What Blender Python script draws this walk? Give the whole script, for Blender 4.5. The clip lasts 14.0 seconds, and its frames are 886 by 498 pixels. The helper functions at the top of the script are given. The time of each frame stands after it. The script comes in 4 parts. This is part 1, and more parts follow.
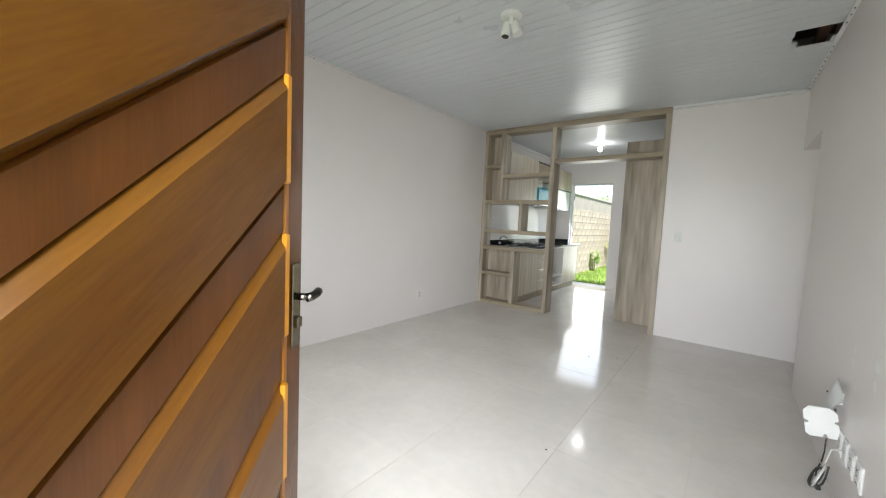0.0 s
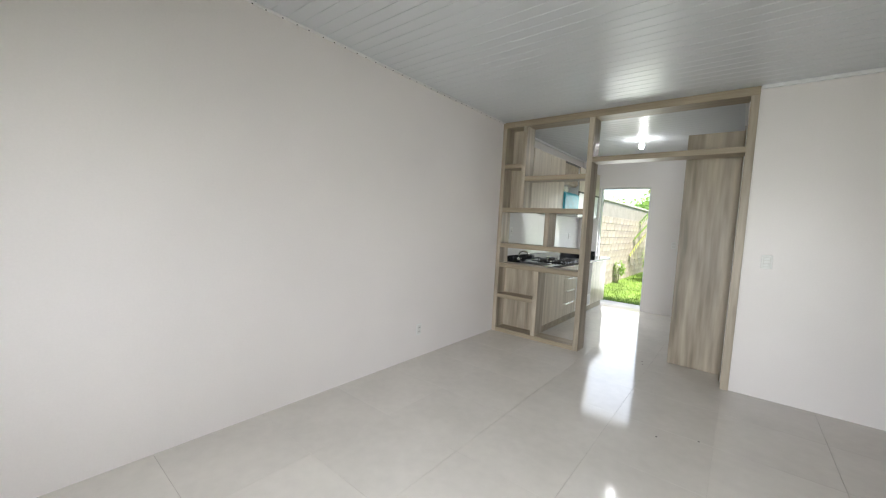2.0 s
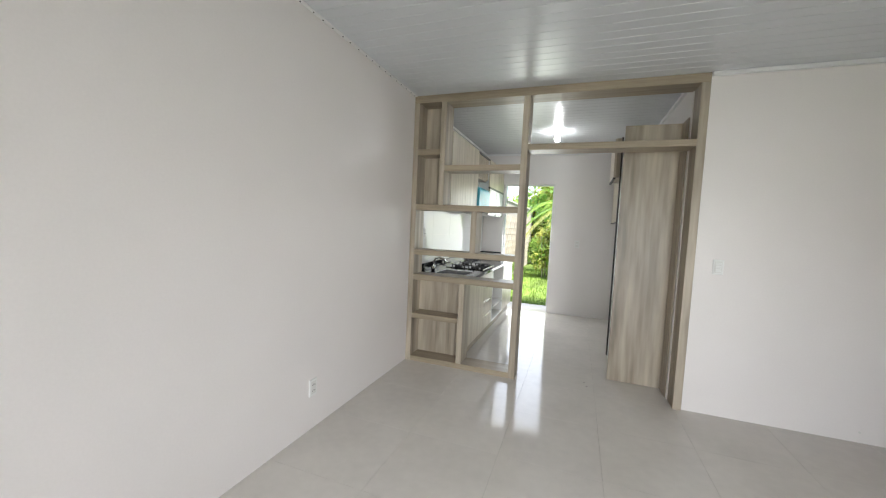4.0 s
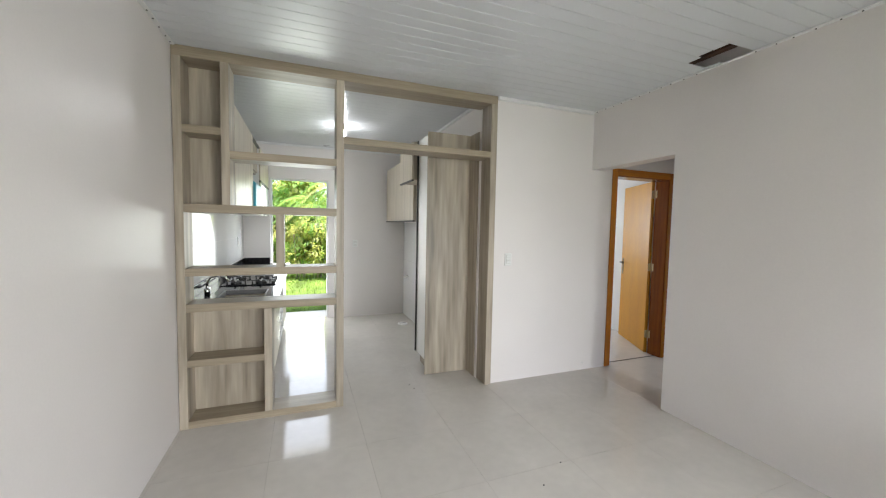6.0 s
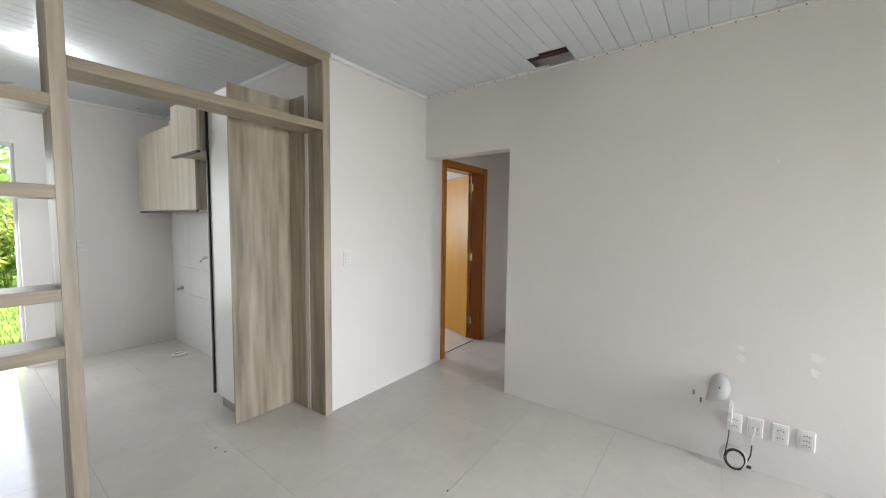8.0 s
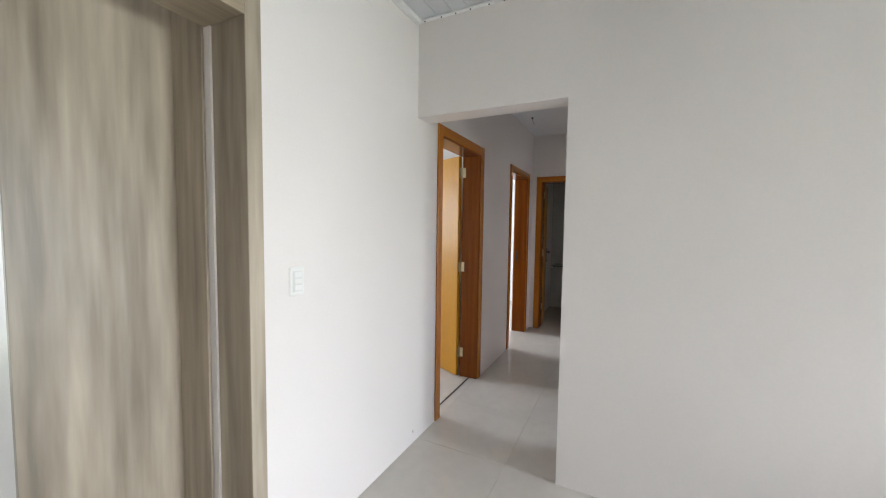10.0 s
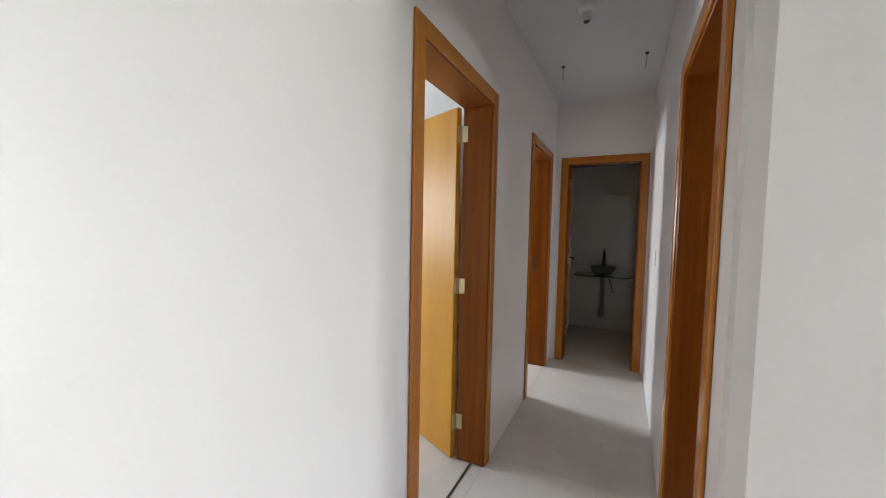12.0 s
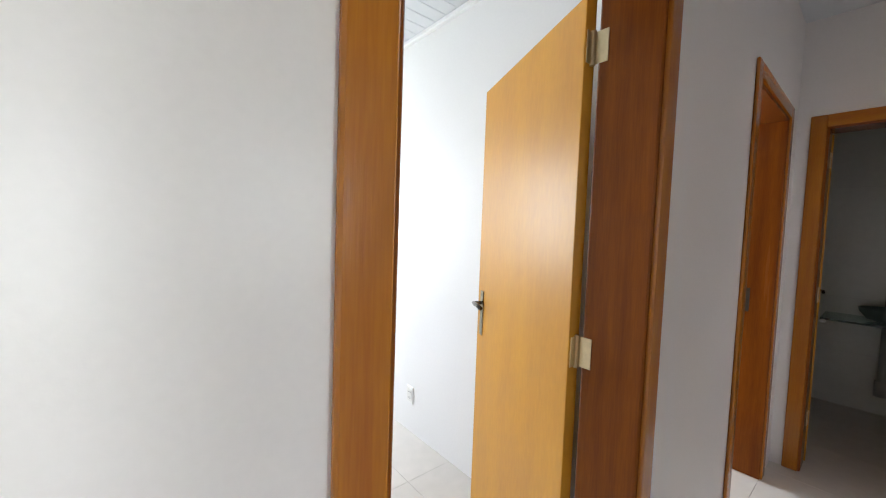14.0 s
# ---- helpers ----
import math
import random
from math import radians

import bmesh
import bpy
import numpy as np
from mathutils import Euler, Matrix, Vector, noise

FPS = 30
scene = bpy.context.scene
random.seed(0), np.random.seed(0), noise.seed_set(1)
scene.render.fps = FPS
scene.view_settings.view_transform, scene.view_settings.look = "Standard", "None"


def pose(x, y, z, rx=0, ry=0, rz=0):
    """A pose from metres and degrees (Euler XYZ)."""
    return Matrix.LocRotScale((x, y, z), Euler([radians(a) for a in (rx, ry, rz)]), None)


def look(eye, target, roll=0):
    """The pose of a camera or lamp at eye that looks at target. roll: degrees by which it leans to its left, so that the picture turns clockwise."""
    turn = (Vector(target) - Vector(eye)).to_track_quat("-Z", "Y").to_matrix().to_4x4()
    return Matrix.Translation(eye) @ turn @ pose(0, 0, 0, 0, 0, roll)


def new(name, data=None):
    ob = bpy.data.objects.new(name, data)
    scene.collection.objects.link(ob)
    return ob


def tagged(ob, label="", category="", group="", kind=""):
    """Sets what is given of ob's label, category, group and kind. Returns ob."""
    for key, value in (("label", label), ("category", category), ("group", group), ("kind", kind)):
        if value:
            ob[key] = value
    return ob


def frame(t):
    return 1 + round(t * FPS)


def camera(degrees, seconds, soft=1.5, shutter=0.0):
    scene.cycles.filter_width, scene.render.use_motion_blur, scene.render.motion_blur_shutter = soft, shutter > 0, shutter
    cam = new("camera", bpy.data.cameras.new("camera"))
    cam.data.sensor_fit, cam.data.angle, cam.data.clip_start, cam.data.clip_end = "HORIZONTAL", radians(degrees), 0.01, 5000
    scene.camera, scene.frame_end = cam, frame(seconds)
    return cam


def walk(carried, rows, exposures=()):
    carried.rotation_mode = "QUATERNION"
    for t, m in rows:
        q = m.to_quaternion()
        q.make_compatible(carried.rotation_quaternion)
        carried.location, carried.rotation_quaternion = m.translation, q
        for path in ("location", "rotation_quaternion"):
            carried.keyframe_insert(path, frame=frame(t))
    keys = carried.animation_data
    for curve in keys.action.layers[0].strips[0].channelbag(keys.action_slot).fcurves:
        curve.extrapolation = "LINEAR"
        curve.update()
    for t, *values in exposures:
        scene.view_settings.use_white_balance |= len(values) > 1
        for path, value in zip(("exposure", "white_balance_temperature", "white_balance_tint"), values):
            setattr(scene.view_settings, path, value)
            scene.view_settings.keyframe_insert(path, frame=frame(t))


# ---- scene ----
cam = camera(100.7, 14.0, soft=1.2)
PATH = [
    (0, (3.13, -5.05, 1.263), (1.912, -3.471, 1.111), 2.6),
    (0.5, (3.011, -4.772, 1.276), (1.775, -3.207, 1.13), 2.6),
    (1, (2.863, -4.555, 1.337), (1.608, -3.005, 1.188), 2.9),
    (1.5, (2.658, -4.39, 1.378), (1.403, -2.84, 1.229), 2.9),
    (2, (2.485, -4.211, 1.4), (1.232, -2.659, 1.253), 2.9),
    (2.5, (2.327, -3.972, 1.421), (1.129, -2.378, 1.271), 2.9),
    (5, (1.139, -3.226, 1.459), (1.082, -1.231, 1.341), 1.9),
    (5.5, (0.963, -3.127, 1.484), (1.29, -1.158, 1.358), 1.4),
    (6, (0.845, -3.068, 1.498), (1.552, -1.201, 1.377), 1.1),
    (6.5, (0.741, -2.982, 1.519), (1.778, -1.276, 1.392), 0.9),
    (7, (0.65, -2.843, 1.534), (1.968, -1.345, 1.399), 0.7),
    (7.5, (0.695, -2.621, 1.505), (2.184, -1.294, 1.365), 0.7),
    (10, (1.598, -1.212, 1.428), (3.385, -0.322, 1.308), 0.8),
    (10.5, (1.855, -1.06, 1.399), (3.654, -0.195, 1.279), 0.9),
    (11, (2.17, -0.938, 1.409), (3.975, -0.086, 1.292), 0.9),
    (11.5, (2.489, -0.782, 1.398), (4.298, 0.063, 1.283), 1.0),
    (12, (2.797, -0.687, 1.396), (4.587, 0.197, 1.279), 1.1),
    (12.5, (3.109, -0.652, 1.395), (4.82, 0.379, 1.286), 1.4),
    (13, (3.341, -0.577, 1.386), (4.931, 0.631, 1.281), 1.7),
    (13.5, (3.548, -0.479, 1.399), (5.004, 0.888, 1.294), 1.9),
    (14, (3.756, -0.382, 1.403), (5.037, 1.151, 1.296), 2.0),
]
walk(cam, [(t, look(eye, target, roll)) for t, eye, target, roll in PATH],
     [(0.0, 1.42, 6500, 10), (1.5, 1.58, 6500, 10), (2.5, 1.45, 6500, 11), (5.0, 1.78, 6500, 11), (7.7, 1.86, 6450, 11),
      (9.8, 2.22, 6300, 11), (11.0, 2.18, 6250, 11), (12.5, 2.44, 6230, 10), (13.5, 2.52, 6230, 10), (14.0, 2.48, 6230, 10)])

# ---- world and light ----
world = bpy.data.worlds.new("world")
scene.world = world
world.use_nodes = True
wn = world.node_tree
sky = wn.nodes.new("ShaderNodeTexSky")
sky.sky_type, sky.sun_disc = "NISHITA", False
sky.sun_elevation, sky.sun_rotation = radians(65), radians(120)
wn.links.new(sky.outputs[0], wn.nodes["Background"].inputs[0])
wn.nodes["Background"].inputs[1].default_value = 0.15
sun = new("sun", bpy.data.lights.new("sun", "SUN"))
sun.data.energy, sun.data.angle, sun.data.color = 5.0, radians(12), (1, 0.96, 0.9)
sun.matrix_basis = pose(0, 0, 8, 25, 0, 60)


def opening_light(name, eye, target, w, h, watts, spread=180, colour=(0.95, 0.98, 1.0)):
    lamp = bpy.data.lights.new(name, "AREA")
    lamp.shape, lamp.size, lamp.size_y, lamp.energy, lamp.color = "RECTANGLE", w, h, watts, colour
    lamp.spread = radians(spread)
    ob = new(name, lamp)
    ob.matrix_basis = look(eye, target)
    return ob


# the eaves hide the upper sky, so daylight enters the front openings on its way down
opening_light("entry_daylight", (3.06, -5.44, 1.08), (2.68, -4.51, 0.66), 0.84, 2.05, 19, 110)
# lamp of an assumed, unseen window, added to brighten the left wall
opening_light("assumed_window_daylight", (1.75, -5.44, 1.5), (1.27, -4.57, 0.92), 1.0, 1.0, 12.5, 118)
opening_light("garden_daylight", (0.79, 3.24, 1.1), (0.95, 0, -0.7), 0.8, 2.1, 7.5)
opening_light("bedroom_window_daylight", (4.15, 3.42, 1.6), (4.35, 0, 0.2), 0.9, 1.1, 13)
opening_light("second_bedroom_daylight", (6.4, 3.42, 1.6), (6.15, 0, 0.0), 0.6, 1.1, 25)
opening_light("south_bedroom_daylight", (4.9, -4.37, 1.6), (4.5, 0, 0.4), 0.9, 1.1, 7)


# ---- materials ----
def mat(name, colour, rough=0.5, metal=0.0, var=0.06, scale=3.0, fine=60.0, bump=0.02, stretch=(1, 1, 1), second=None,
        spec=0.5, per_object=0.0, coat=0.0, world_space=False, turn=None):
    """Principled surface with variation at a large and a fine scale."""
    m = bpy.data.materials.new(name)
    m.use_nodes = True
    nt = m.node_tree
    n, l = nt.nodes, nt.links
    b = n["Principled BSDF"]
    b.inputs["Metallic"].default_value = metal
    b.inputs["Specular IOR Level"].default_value = spec
    b.inputs["Coat Weight"].default_value = coat
    b.inputs["Coat Roughness"].default_value = 0.08
    co = n.new("ShaderNodeTexCoord")
    mp = n.new("ShaderNodeMapping")
    mp.inputs["Scale"].default_value = stretch
    if turn:
        mp.vector_type = "TEXTURE"
        mp.inputs["Rotation"].default_value = [radians(a) for a in turn]
        mp.inputs["Scale"].default_value = [1 / q for q in stretch]
    if world_space:
        l.new(n.new("ShaderNodeNewGeometry").outputs["Position"], mp.inputs["Vector"])
    else:
        l.new(co.outputs["Object"], mp.inputs["Vector"])
    big, small = n.new("ShaderNodeTexNoise"), n.new("ShaderNodeTexNoise")
    big.inputs["Scale"].default_value, small.inputs["Scale"].default_value = scale, fine
    big.inputs["Detail"].default_value, small.inputs["Detail"].default_value = 5, 4
    for q in (big, small):
        l.new(mp.outputs[0], q.inputs["Vector"])
    mix = n.new("ShaderNodeMix")
    mix.data_type = "RGBA"
    dark = tuple(c * (1 - var * 2) for c in colour)
    lite = tuple(min(1, c * (1 + var)) for c in colour)
    mix.inputs[6].default_value = (*(second or dark), 1)
    mix.inputs[7].default_value = (*lite, 1)
    ramp = n.new("ShaderNodeMapRange")
    ramp.inputs[1].default_value, ramp.inputs[2].default_value = 0.32, 0.68
    add = n.new("ShaderNodeMath")
    add.operation = "MULTIPLY_ADD"
    add.inputs[1].default_value = 0.35
    l.new(small.outputs[0], add.inputs[0])
    half = n.new("ShaderNodeMath")
    half.operation = "MULTIPLY"
    half.inputs[1].default_value = 0.65
    l.new(big.outputs[0], half.inputs[0])
    l.new(half.outputs[0], add.inputs[2])
    l.new(add.outputs[0], ramp.inputs[0])
    l.new(ramp.outputs[0], mix.inputs[0])
    out = mix.outputs[2]
    if per_object:
        info, hsv, mr = n.new("ShaderNodeObjectInfo"), n.new("ShaderNodeHueSaturation"), n.new("ShaderNodeMapRange")
        mr.inputs[3].default_value, mr.inputs[4].default_value = 1 - per_object, 1 + per_object
        l.new(info.outputs["Random"], mr.inputs[0])
        l.new(mr.outputs[0], hsv.inputs["Value"])
        l.new(out, hsv.inputs["Color"])
        out = hsv.outputs[0]
    l.new(out, b.inputs["Base Color"])
    rr = n.new("ShaderNodeMapRange")
    rr.inputs[3].default_value, rr.inputs[4].default_value = max(0.02, rough * 0.85), min(1, rough * 1.15)
    l.new(big.outputs[0], rr.inputs[0])
    l.new(rr.outputs[0], b.inputs["Roughness"])
    if bump:
        bp = n.new("ShaderNodeBump")
        bp.inputs["Strength"].default_value, bp.inputs["Distance"].default_value = min(1, bump * 10), 0.002
        l.new(small.outputs[0], bp.inputs["Height"])
        l.new(bp.outputs[0], b.inputs["Normal"])
    return m


def glow(name, colour, strength):
    m = bpy.data.materials.new(name)
    m.use_nodes = True
    b = m.node_tree.nodes["Principled BSDF"]
    b.inputs["Base Color"].default_value = (*colour, 1)
    b.inputs["Emission Color"].default_value, b.inputs["Emission Strength"].default_value = (*colour, 1), strength
    return m


def glass(name, tint=(0.9, 0.95, 0.93), rough=0.02):
    m = bpy.data.materials.new(name)
    m.use_nodes = True
    b = m.node_tree.nodes["Principled BSDF"]
    b.inputs["Base Color"].default_value = (*tint, 1)
    b.inputs["Transmission Weight"].default_value, b.inputs["Roughness"].default_value = 1, rough
    return m


PAINT = mat("wall_paint", (0.80, 0.763, 0.742), 0.36, var=0.02, scale=1.2, fine=90, bump=0.012)
PAINT_BED = mat("bedroom_paint", (0.80, 0.80, 0.80), 0.5, var=0.02, scale=1.2, fine=90, bump=0.012)
OUTER = mat("outer_render", (0.6, 0.58, 0.54), 0.9, var=0.1, bump=0.05)
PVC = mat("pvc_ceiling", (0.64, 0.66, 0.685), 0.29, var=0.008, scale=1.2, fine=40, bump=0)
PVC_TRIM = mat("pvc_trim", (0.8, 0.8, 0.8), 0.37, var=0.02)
TILE = mat("porcelain_tile", (0.63, 0.595, 0.55), 0.095, var=0.045, scale=2.2, fine=14, bump=0.0015, spec=0.36, per_object=0.02, world_space=True)
GROUT = mat("grout", (0.56, 0.53, 0.49), 0.8, var=0.15)
WALL_TILE = mat("white_wall_tile", (0.78, 0.78, 0.77), 0.07, var=0.02, scale=2, fine=20, bump=0.002, spec=0.2)
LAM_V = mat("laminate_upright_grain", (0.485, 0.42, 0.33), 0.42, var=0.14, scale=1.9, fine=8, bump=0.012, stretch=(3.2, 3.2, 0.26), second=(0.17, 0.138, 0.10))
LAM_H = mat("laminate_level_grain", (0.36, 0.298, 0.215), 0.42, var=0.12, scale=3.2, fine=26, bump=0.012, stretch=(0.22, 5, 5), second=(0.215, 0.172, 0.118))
LAM_L = mat("laminate_pale_doors", (0.60, 0.54, 0.44), 0.35, var=0.12, scale=3.0, fine=26, bump=0.01, stretch=(5, 5, 0.2), second=(0.40, 0.34, 0.26))
MELAMINE = mat("white_melamine", (0.8, 0.79, 0.76), 0.35, var=0.02)
GRANITE = mat("black_granite", (0.018, 0.018, 0.020), 0.06, var=0.4, scale=40, fine=260, bump=0.002, spec=0.16)
BLACK = mat("black_aluminium", (0.02, 0.018, 0.016), 0.4, var=0.1)
STEEL = mat("brushed_steel", (0.55, 0.55, 0.54), 0.25, metal=1, var=0.08, fine=120, stretch=(1, 8, 1))
# steel for the sink, darkened so the colour carries the bowl's shade
SHADED_STEEL = mat("shaded_steel", (0.12, 0.12, 0.12), 0.3, metal=1, var=0.08, fine=120)
CHROME = mat("chrome", (0.75, 0.75, 0.74), 0.08, metal=1, var=0.03)
DARKCHROME = mat("tarnished_chrome", (0.12, 0.11, 0.10), 0.15, metal=1, var=0.15)
AGED = mat("aged_brass", (0.34, 0.29, 0.20), 0.22, metal=1, var=0.2, scale=12)
BRASS = mat("brassed_steel", (0.62, 0.52, 0.32), 0.3, metal=1, var=0.1)
DOORWOOD = mat("honey_door_veneer", (0.53, 0.255, 0.018), 0.42, var=0.05, scale=2.2, fine=26, bump=0.006, stretch=(3, 3, 0.7), second=(0.45, 0.20, 0.014), spec=0.35)
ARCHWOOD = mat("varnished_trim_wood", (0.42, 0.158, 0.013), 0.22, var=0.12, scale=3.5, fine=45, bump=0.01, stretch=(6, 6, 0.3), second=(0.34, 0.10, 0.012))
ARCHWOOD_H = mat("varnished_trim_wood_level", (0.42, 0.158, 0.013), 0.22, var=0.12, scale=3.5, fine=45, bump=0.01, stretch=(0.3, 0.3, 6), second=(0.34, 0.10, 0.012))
# jamb wood: redder than the trim, with the reveal's shade put into its colour
SHADED_FRAMEWOOD = mat("shaded_varnished_frame_wood", (0.23, 0.067, 0.008), 0.26, spec=0.15, var=0.12, scale=3.5, fine=45, bump=0.01, stretch=(6, 6, 0.3), second=(0.14, 0.036, 0.007))
SHADED_FRAMEWOOD_H = mat("shaded_varnished_frame_wood_level", (0.21, 0.058, 0.010), 0.22, var=0.12, scale=3.5, fine=45, bump=0.01, stretch=(0.3, 0.3, 6), second=(0.14, 0.036, 0.007))
ENTRYWOOD = mat("varnished_entry_wood", (0.13, 0.052, 0.005), 0.2, var=0.12, scale=2.2, fine=30, bump=0.01, stretch=(0.5, 5, 5), second=(0.095, 0.032, 0.004), per_object=0.15, turn=(0, -38, 121))
STILEWOOD = mat("entry_stile_wood", (0.11, 0.037, 0.006), 0.22, var=0.12, scale=3, fine=40, bump=0.012, stretch=(6, 6, 0.3))
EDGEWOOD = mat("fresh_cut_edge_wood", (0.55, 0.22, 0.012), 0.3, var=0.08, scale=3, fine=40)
STRIPWOOD = mat("amber_strip_wood", (0.26, 0.095, 0.008), 0.3, var=0.1, scale=3, fine=40, stretch=(6, 6, 0.3))
PLASTIC = mat("white_plastic", (0.82, 0.82, 0.8), 0.37, var=0.02)
PLASTIC_G = mat("ivory_plastic", (0.74, 0.73, 0.70), 0.4, var=0.03)
DARKP = mat("dark_plastic", (0.03, 0.03, 0.03), 0.4, var=0.1)
CABLE_W = mat("white_cable", (0.7, 0.7, 0.66), 0.45, var=0.05)
BLUEFILM = mat("blue_protective_film", (0.05, 0.42, 0.55), 0.4, var=0.12, scale=9, fine=50, bump=0.06)
HOLE = mat("roof_space", (0.06, 0.024, 0.014), 0.9, var=0.3, scale=8)
GRASS = mat("lawn", (0.16, 0.25, 0.04), 0.9, var=0.35, scale=2, fine=60, bump=0.1)
BLADE = mat("grass_blade", (0.21, 0.33, 0.05), 0.6, var=0.3, scale=2, fine=30)
BLOCK = mat("concrete_block", (0.40, 0.345, 0.285), 0.95, var=0.16, scale=3, fine=40, bump=0.1, per_object=0.08)
MORTAR = mat("mortar", (0.33, 0.30, 0.265), 0.95, var=0.1, bump=0.08)
CONCRETE = mat("concrete", (0.45, 0.43, 0.40), 0.9, var=0.12, bump=0.06)


def leafy(name, colour):
    """A leaf that lets part of the light through."""
    m = mat(name, colour, 0.45, var=0.3, scale=2, fine=20)
    nt = m.node_tree
    n, l = nt.nodes, nt.links
    b = n["Principled BSDF"]
    tr, mx = n.new("ShaderNodeBsdfTranslucent"), n.new("ShaderNodeMixShader")
    tr.inputs[0].default_value = (colour[0] * 1.8, colour[1] * 1.6, colour[2] * 1.2, 1)
    mx.inputs[0].default_value = 0.55
    l.new(b.outputs[0], mx.inputs[1])
    l.new(tr.outputs[0], mx.inputs[2])
    l.new(mx.outputs[0], n["Material Output"].inputs[0])
    return m


LEAF = leafy("green_leaf", (0.21, 0.35, 0.10))
LEAF_Y = leafy("yellow_leaf", (0.40, 0.44, 0.17))
BARK = mat("pale_bark", (0.5, 0.45, 0.36), 0.9, var=0.2, stretch=(3, 3, 0.6), bump=0.08)
BASIN = mat("dark_green_glass_bowl", (0.16, 0.22, 0.20), 0.08, var=0.05, bump=0)
PIPE = mat("grey_pipe", (0.25, 0.25, 0.24), 0.4, var=0.08)
CERAMIC = mat("white_ceramic", (0.8, 0.8, 0.8), 0.08, var=0.01, bump=0)
BATH_TILE = mat("bathroom_tile", (0.60, 0.60, 0.56), 0.12, var=0.04, scale=2, fine=20, bump=0.002)
LAMP_ON = glow("lit_lamp", (0.96, 0.99, 1.0), 48)
FILLER = mat("white_filler", (0.87, 0.86, 0.85), 0.7, var=0.02)
GLASS = glass("clear_glass")
GLASS_G = glass("green_glass", (0.55, 0.75, 0.68))


# ---- building helpers ----
def link(name, bm, material, parent=None, label="", smooth=False):
    me = bpy.data.meshes.new(name)
    bmesh.ops.recalc_face_normals(bm, faces=bm.faces)
    bm.to_mesh(me)
    bm.free()
    if smooth:
        for p in me.polygons:
            p.use_smooth = True
    me.materials.append(material)
    ob = new(name, me)
    if parent is not None:
        ob.parent = parent
        root = parent if parent.parent is None else parent.parent
        ob.matrix_parent_inverse = root.matrix_basis.inverted() if parent is root else Matrix()
    if label:
        ob["label"] = label
    return ob


def part(name, bm, material, parent, label="", smooth=False):
    return link(name, bm, material, parent, label, smooth)


def thing(name, at, label, category, group="", kind=""):
    ob = new(name)
    ob.empty_display_size = 0.1
    ob.matrix_basis = pose(*at)
    return tagged(ob, label, category, group, kind)


def add_box(bm, x0, x1, y0, y1, z0, z1, bevel=0.0, m=None):
    made = bmesh.ops.create_cube(bm, size=1)["verts"]
    for v in made:
        v.co = Vector(((x0 + x1) / 2 + v.co.x * (x1 - x0), (y0 + y1) / 2 + v.co.y * (y1 - y0), (z0 + z1) / 2 + v.co.z * (z1 - z0)))
    if bevel:
        edges = list({e for v in made for e in v.link_edges})
        res = bmesh.ops.bevel(bm, geom=edges, offset=bevel, segments=1, affect="EDGES")
        made = list({v for f in res["faces"] for v in f.verts} | {v for v in made if v.is_valid})
    if m is not None:
        bmesh.ops.transform(bm, matrix=m, verts=made)
    return bm


def box(x0, x1, y0, y1, z0, z1, bevel=0.0, m=None):
    return add_box(bmesh.new(), x0, x1, y0, y1, z0, z1, bevel, m)


def add_cyl(bm, a, b, r0, r1=None, seg=16):
    a, b = Vector(a), Vector(b)
    d = b - a
    q = d.to_track_quat("Z", "Y").to_matrix().to_4x4()
    bmesh.ops.create_cone(bm, cap_ends=True, segments=seg, radius1=r0, radius2=r0 if r1 is None else r1, depth=d.length,
                          matrix=Matrix.Translation((a + b) / 2) @ q)
    return bm


def cyl(a, b, r0, r1=None, seg=16):
    return add_cyl(bmesh.new(), a, b, r0, r1, seg)


def ball(at, rx, ry, rz, seg=16):
    bm = bmesh.new()
    bmesh.ops.create_uvsphere(bm, u_segments=seg, v_segments=seg // 2 + 2, radius=1,
                              matrix=Matrix.Translation(at) @ Matrix.Diagonal((rx, ry, rz, 1)))
    return bm


def add_tube(bm, pts, r, seg=8):
    """A tube along points."""
    pts = [Vector(p) for p in pts]
    rings = []
    for i, p in enumerate(pts):
        d = (pts[min(i + 1, len(pts) - 1)] - pts[max(i - 1, 0)]).normalized()
        u = d.orthogonal().normalized() if not rings else (up - d * up.dot(d)).normalized()
        up = u
        w = d.cross(u)
        rings.append([bm.verts.new(p + (u * math.cos(a) + w * math.sin(a)) * r) for a in [2 * math.pi * k / seg for k in range(seg)]])
    for a, b in zip(rings, rings[1:]):
        for k in range(seg):
            bm.faces.new((a[k], a[(k + 1) % seg], b[(k + 1) % seg], b[k]))
    bm.faces.new(rings[0][::-1])
    bm.faces.new(rings[-1])
    return bm


def tube(pts, r, seg=8):
    return add_tube(bmesh.new(), pts, r, seg)


def revolve(profile, at, seg=24):
    """A turned body from (radius, height) pairs."""
    bm = bmesh.new()
    rings = []
    for r, z in profile:
        rings.append([bm.verts.new(Vector(at) + Vector((r * math.cos(2 * math.pi * k / seg), r * math.sin(2 * math.pi * k / seg), z))) for k in range(seg)])
    for a, b in zip(rings, rings[1:]):
        for k in range(seg):
            bm.faces.new((a[k], a[(k + 1) % seg], b[(k + 1) % seg], b[k]))
    bm.faces.new(rings[0][::-1])
    bm.faces.new(rings[-1])
    return bm


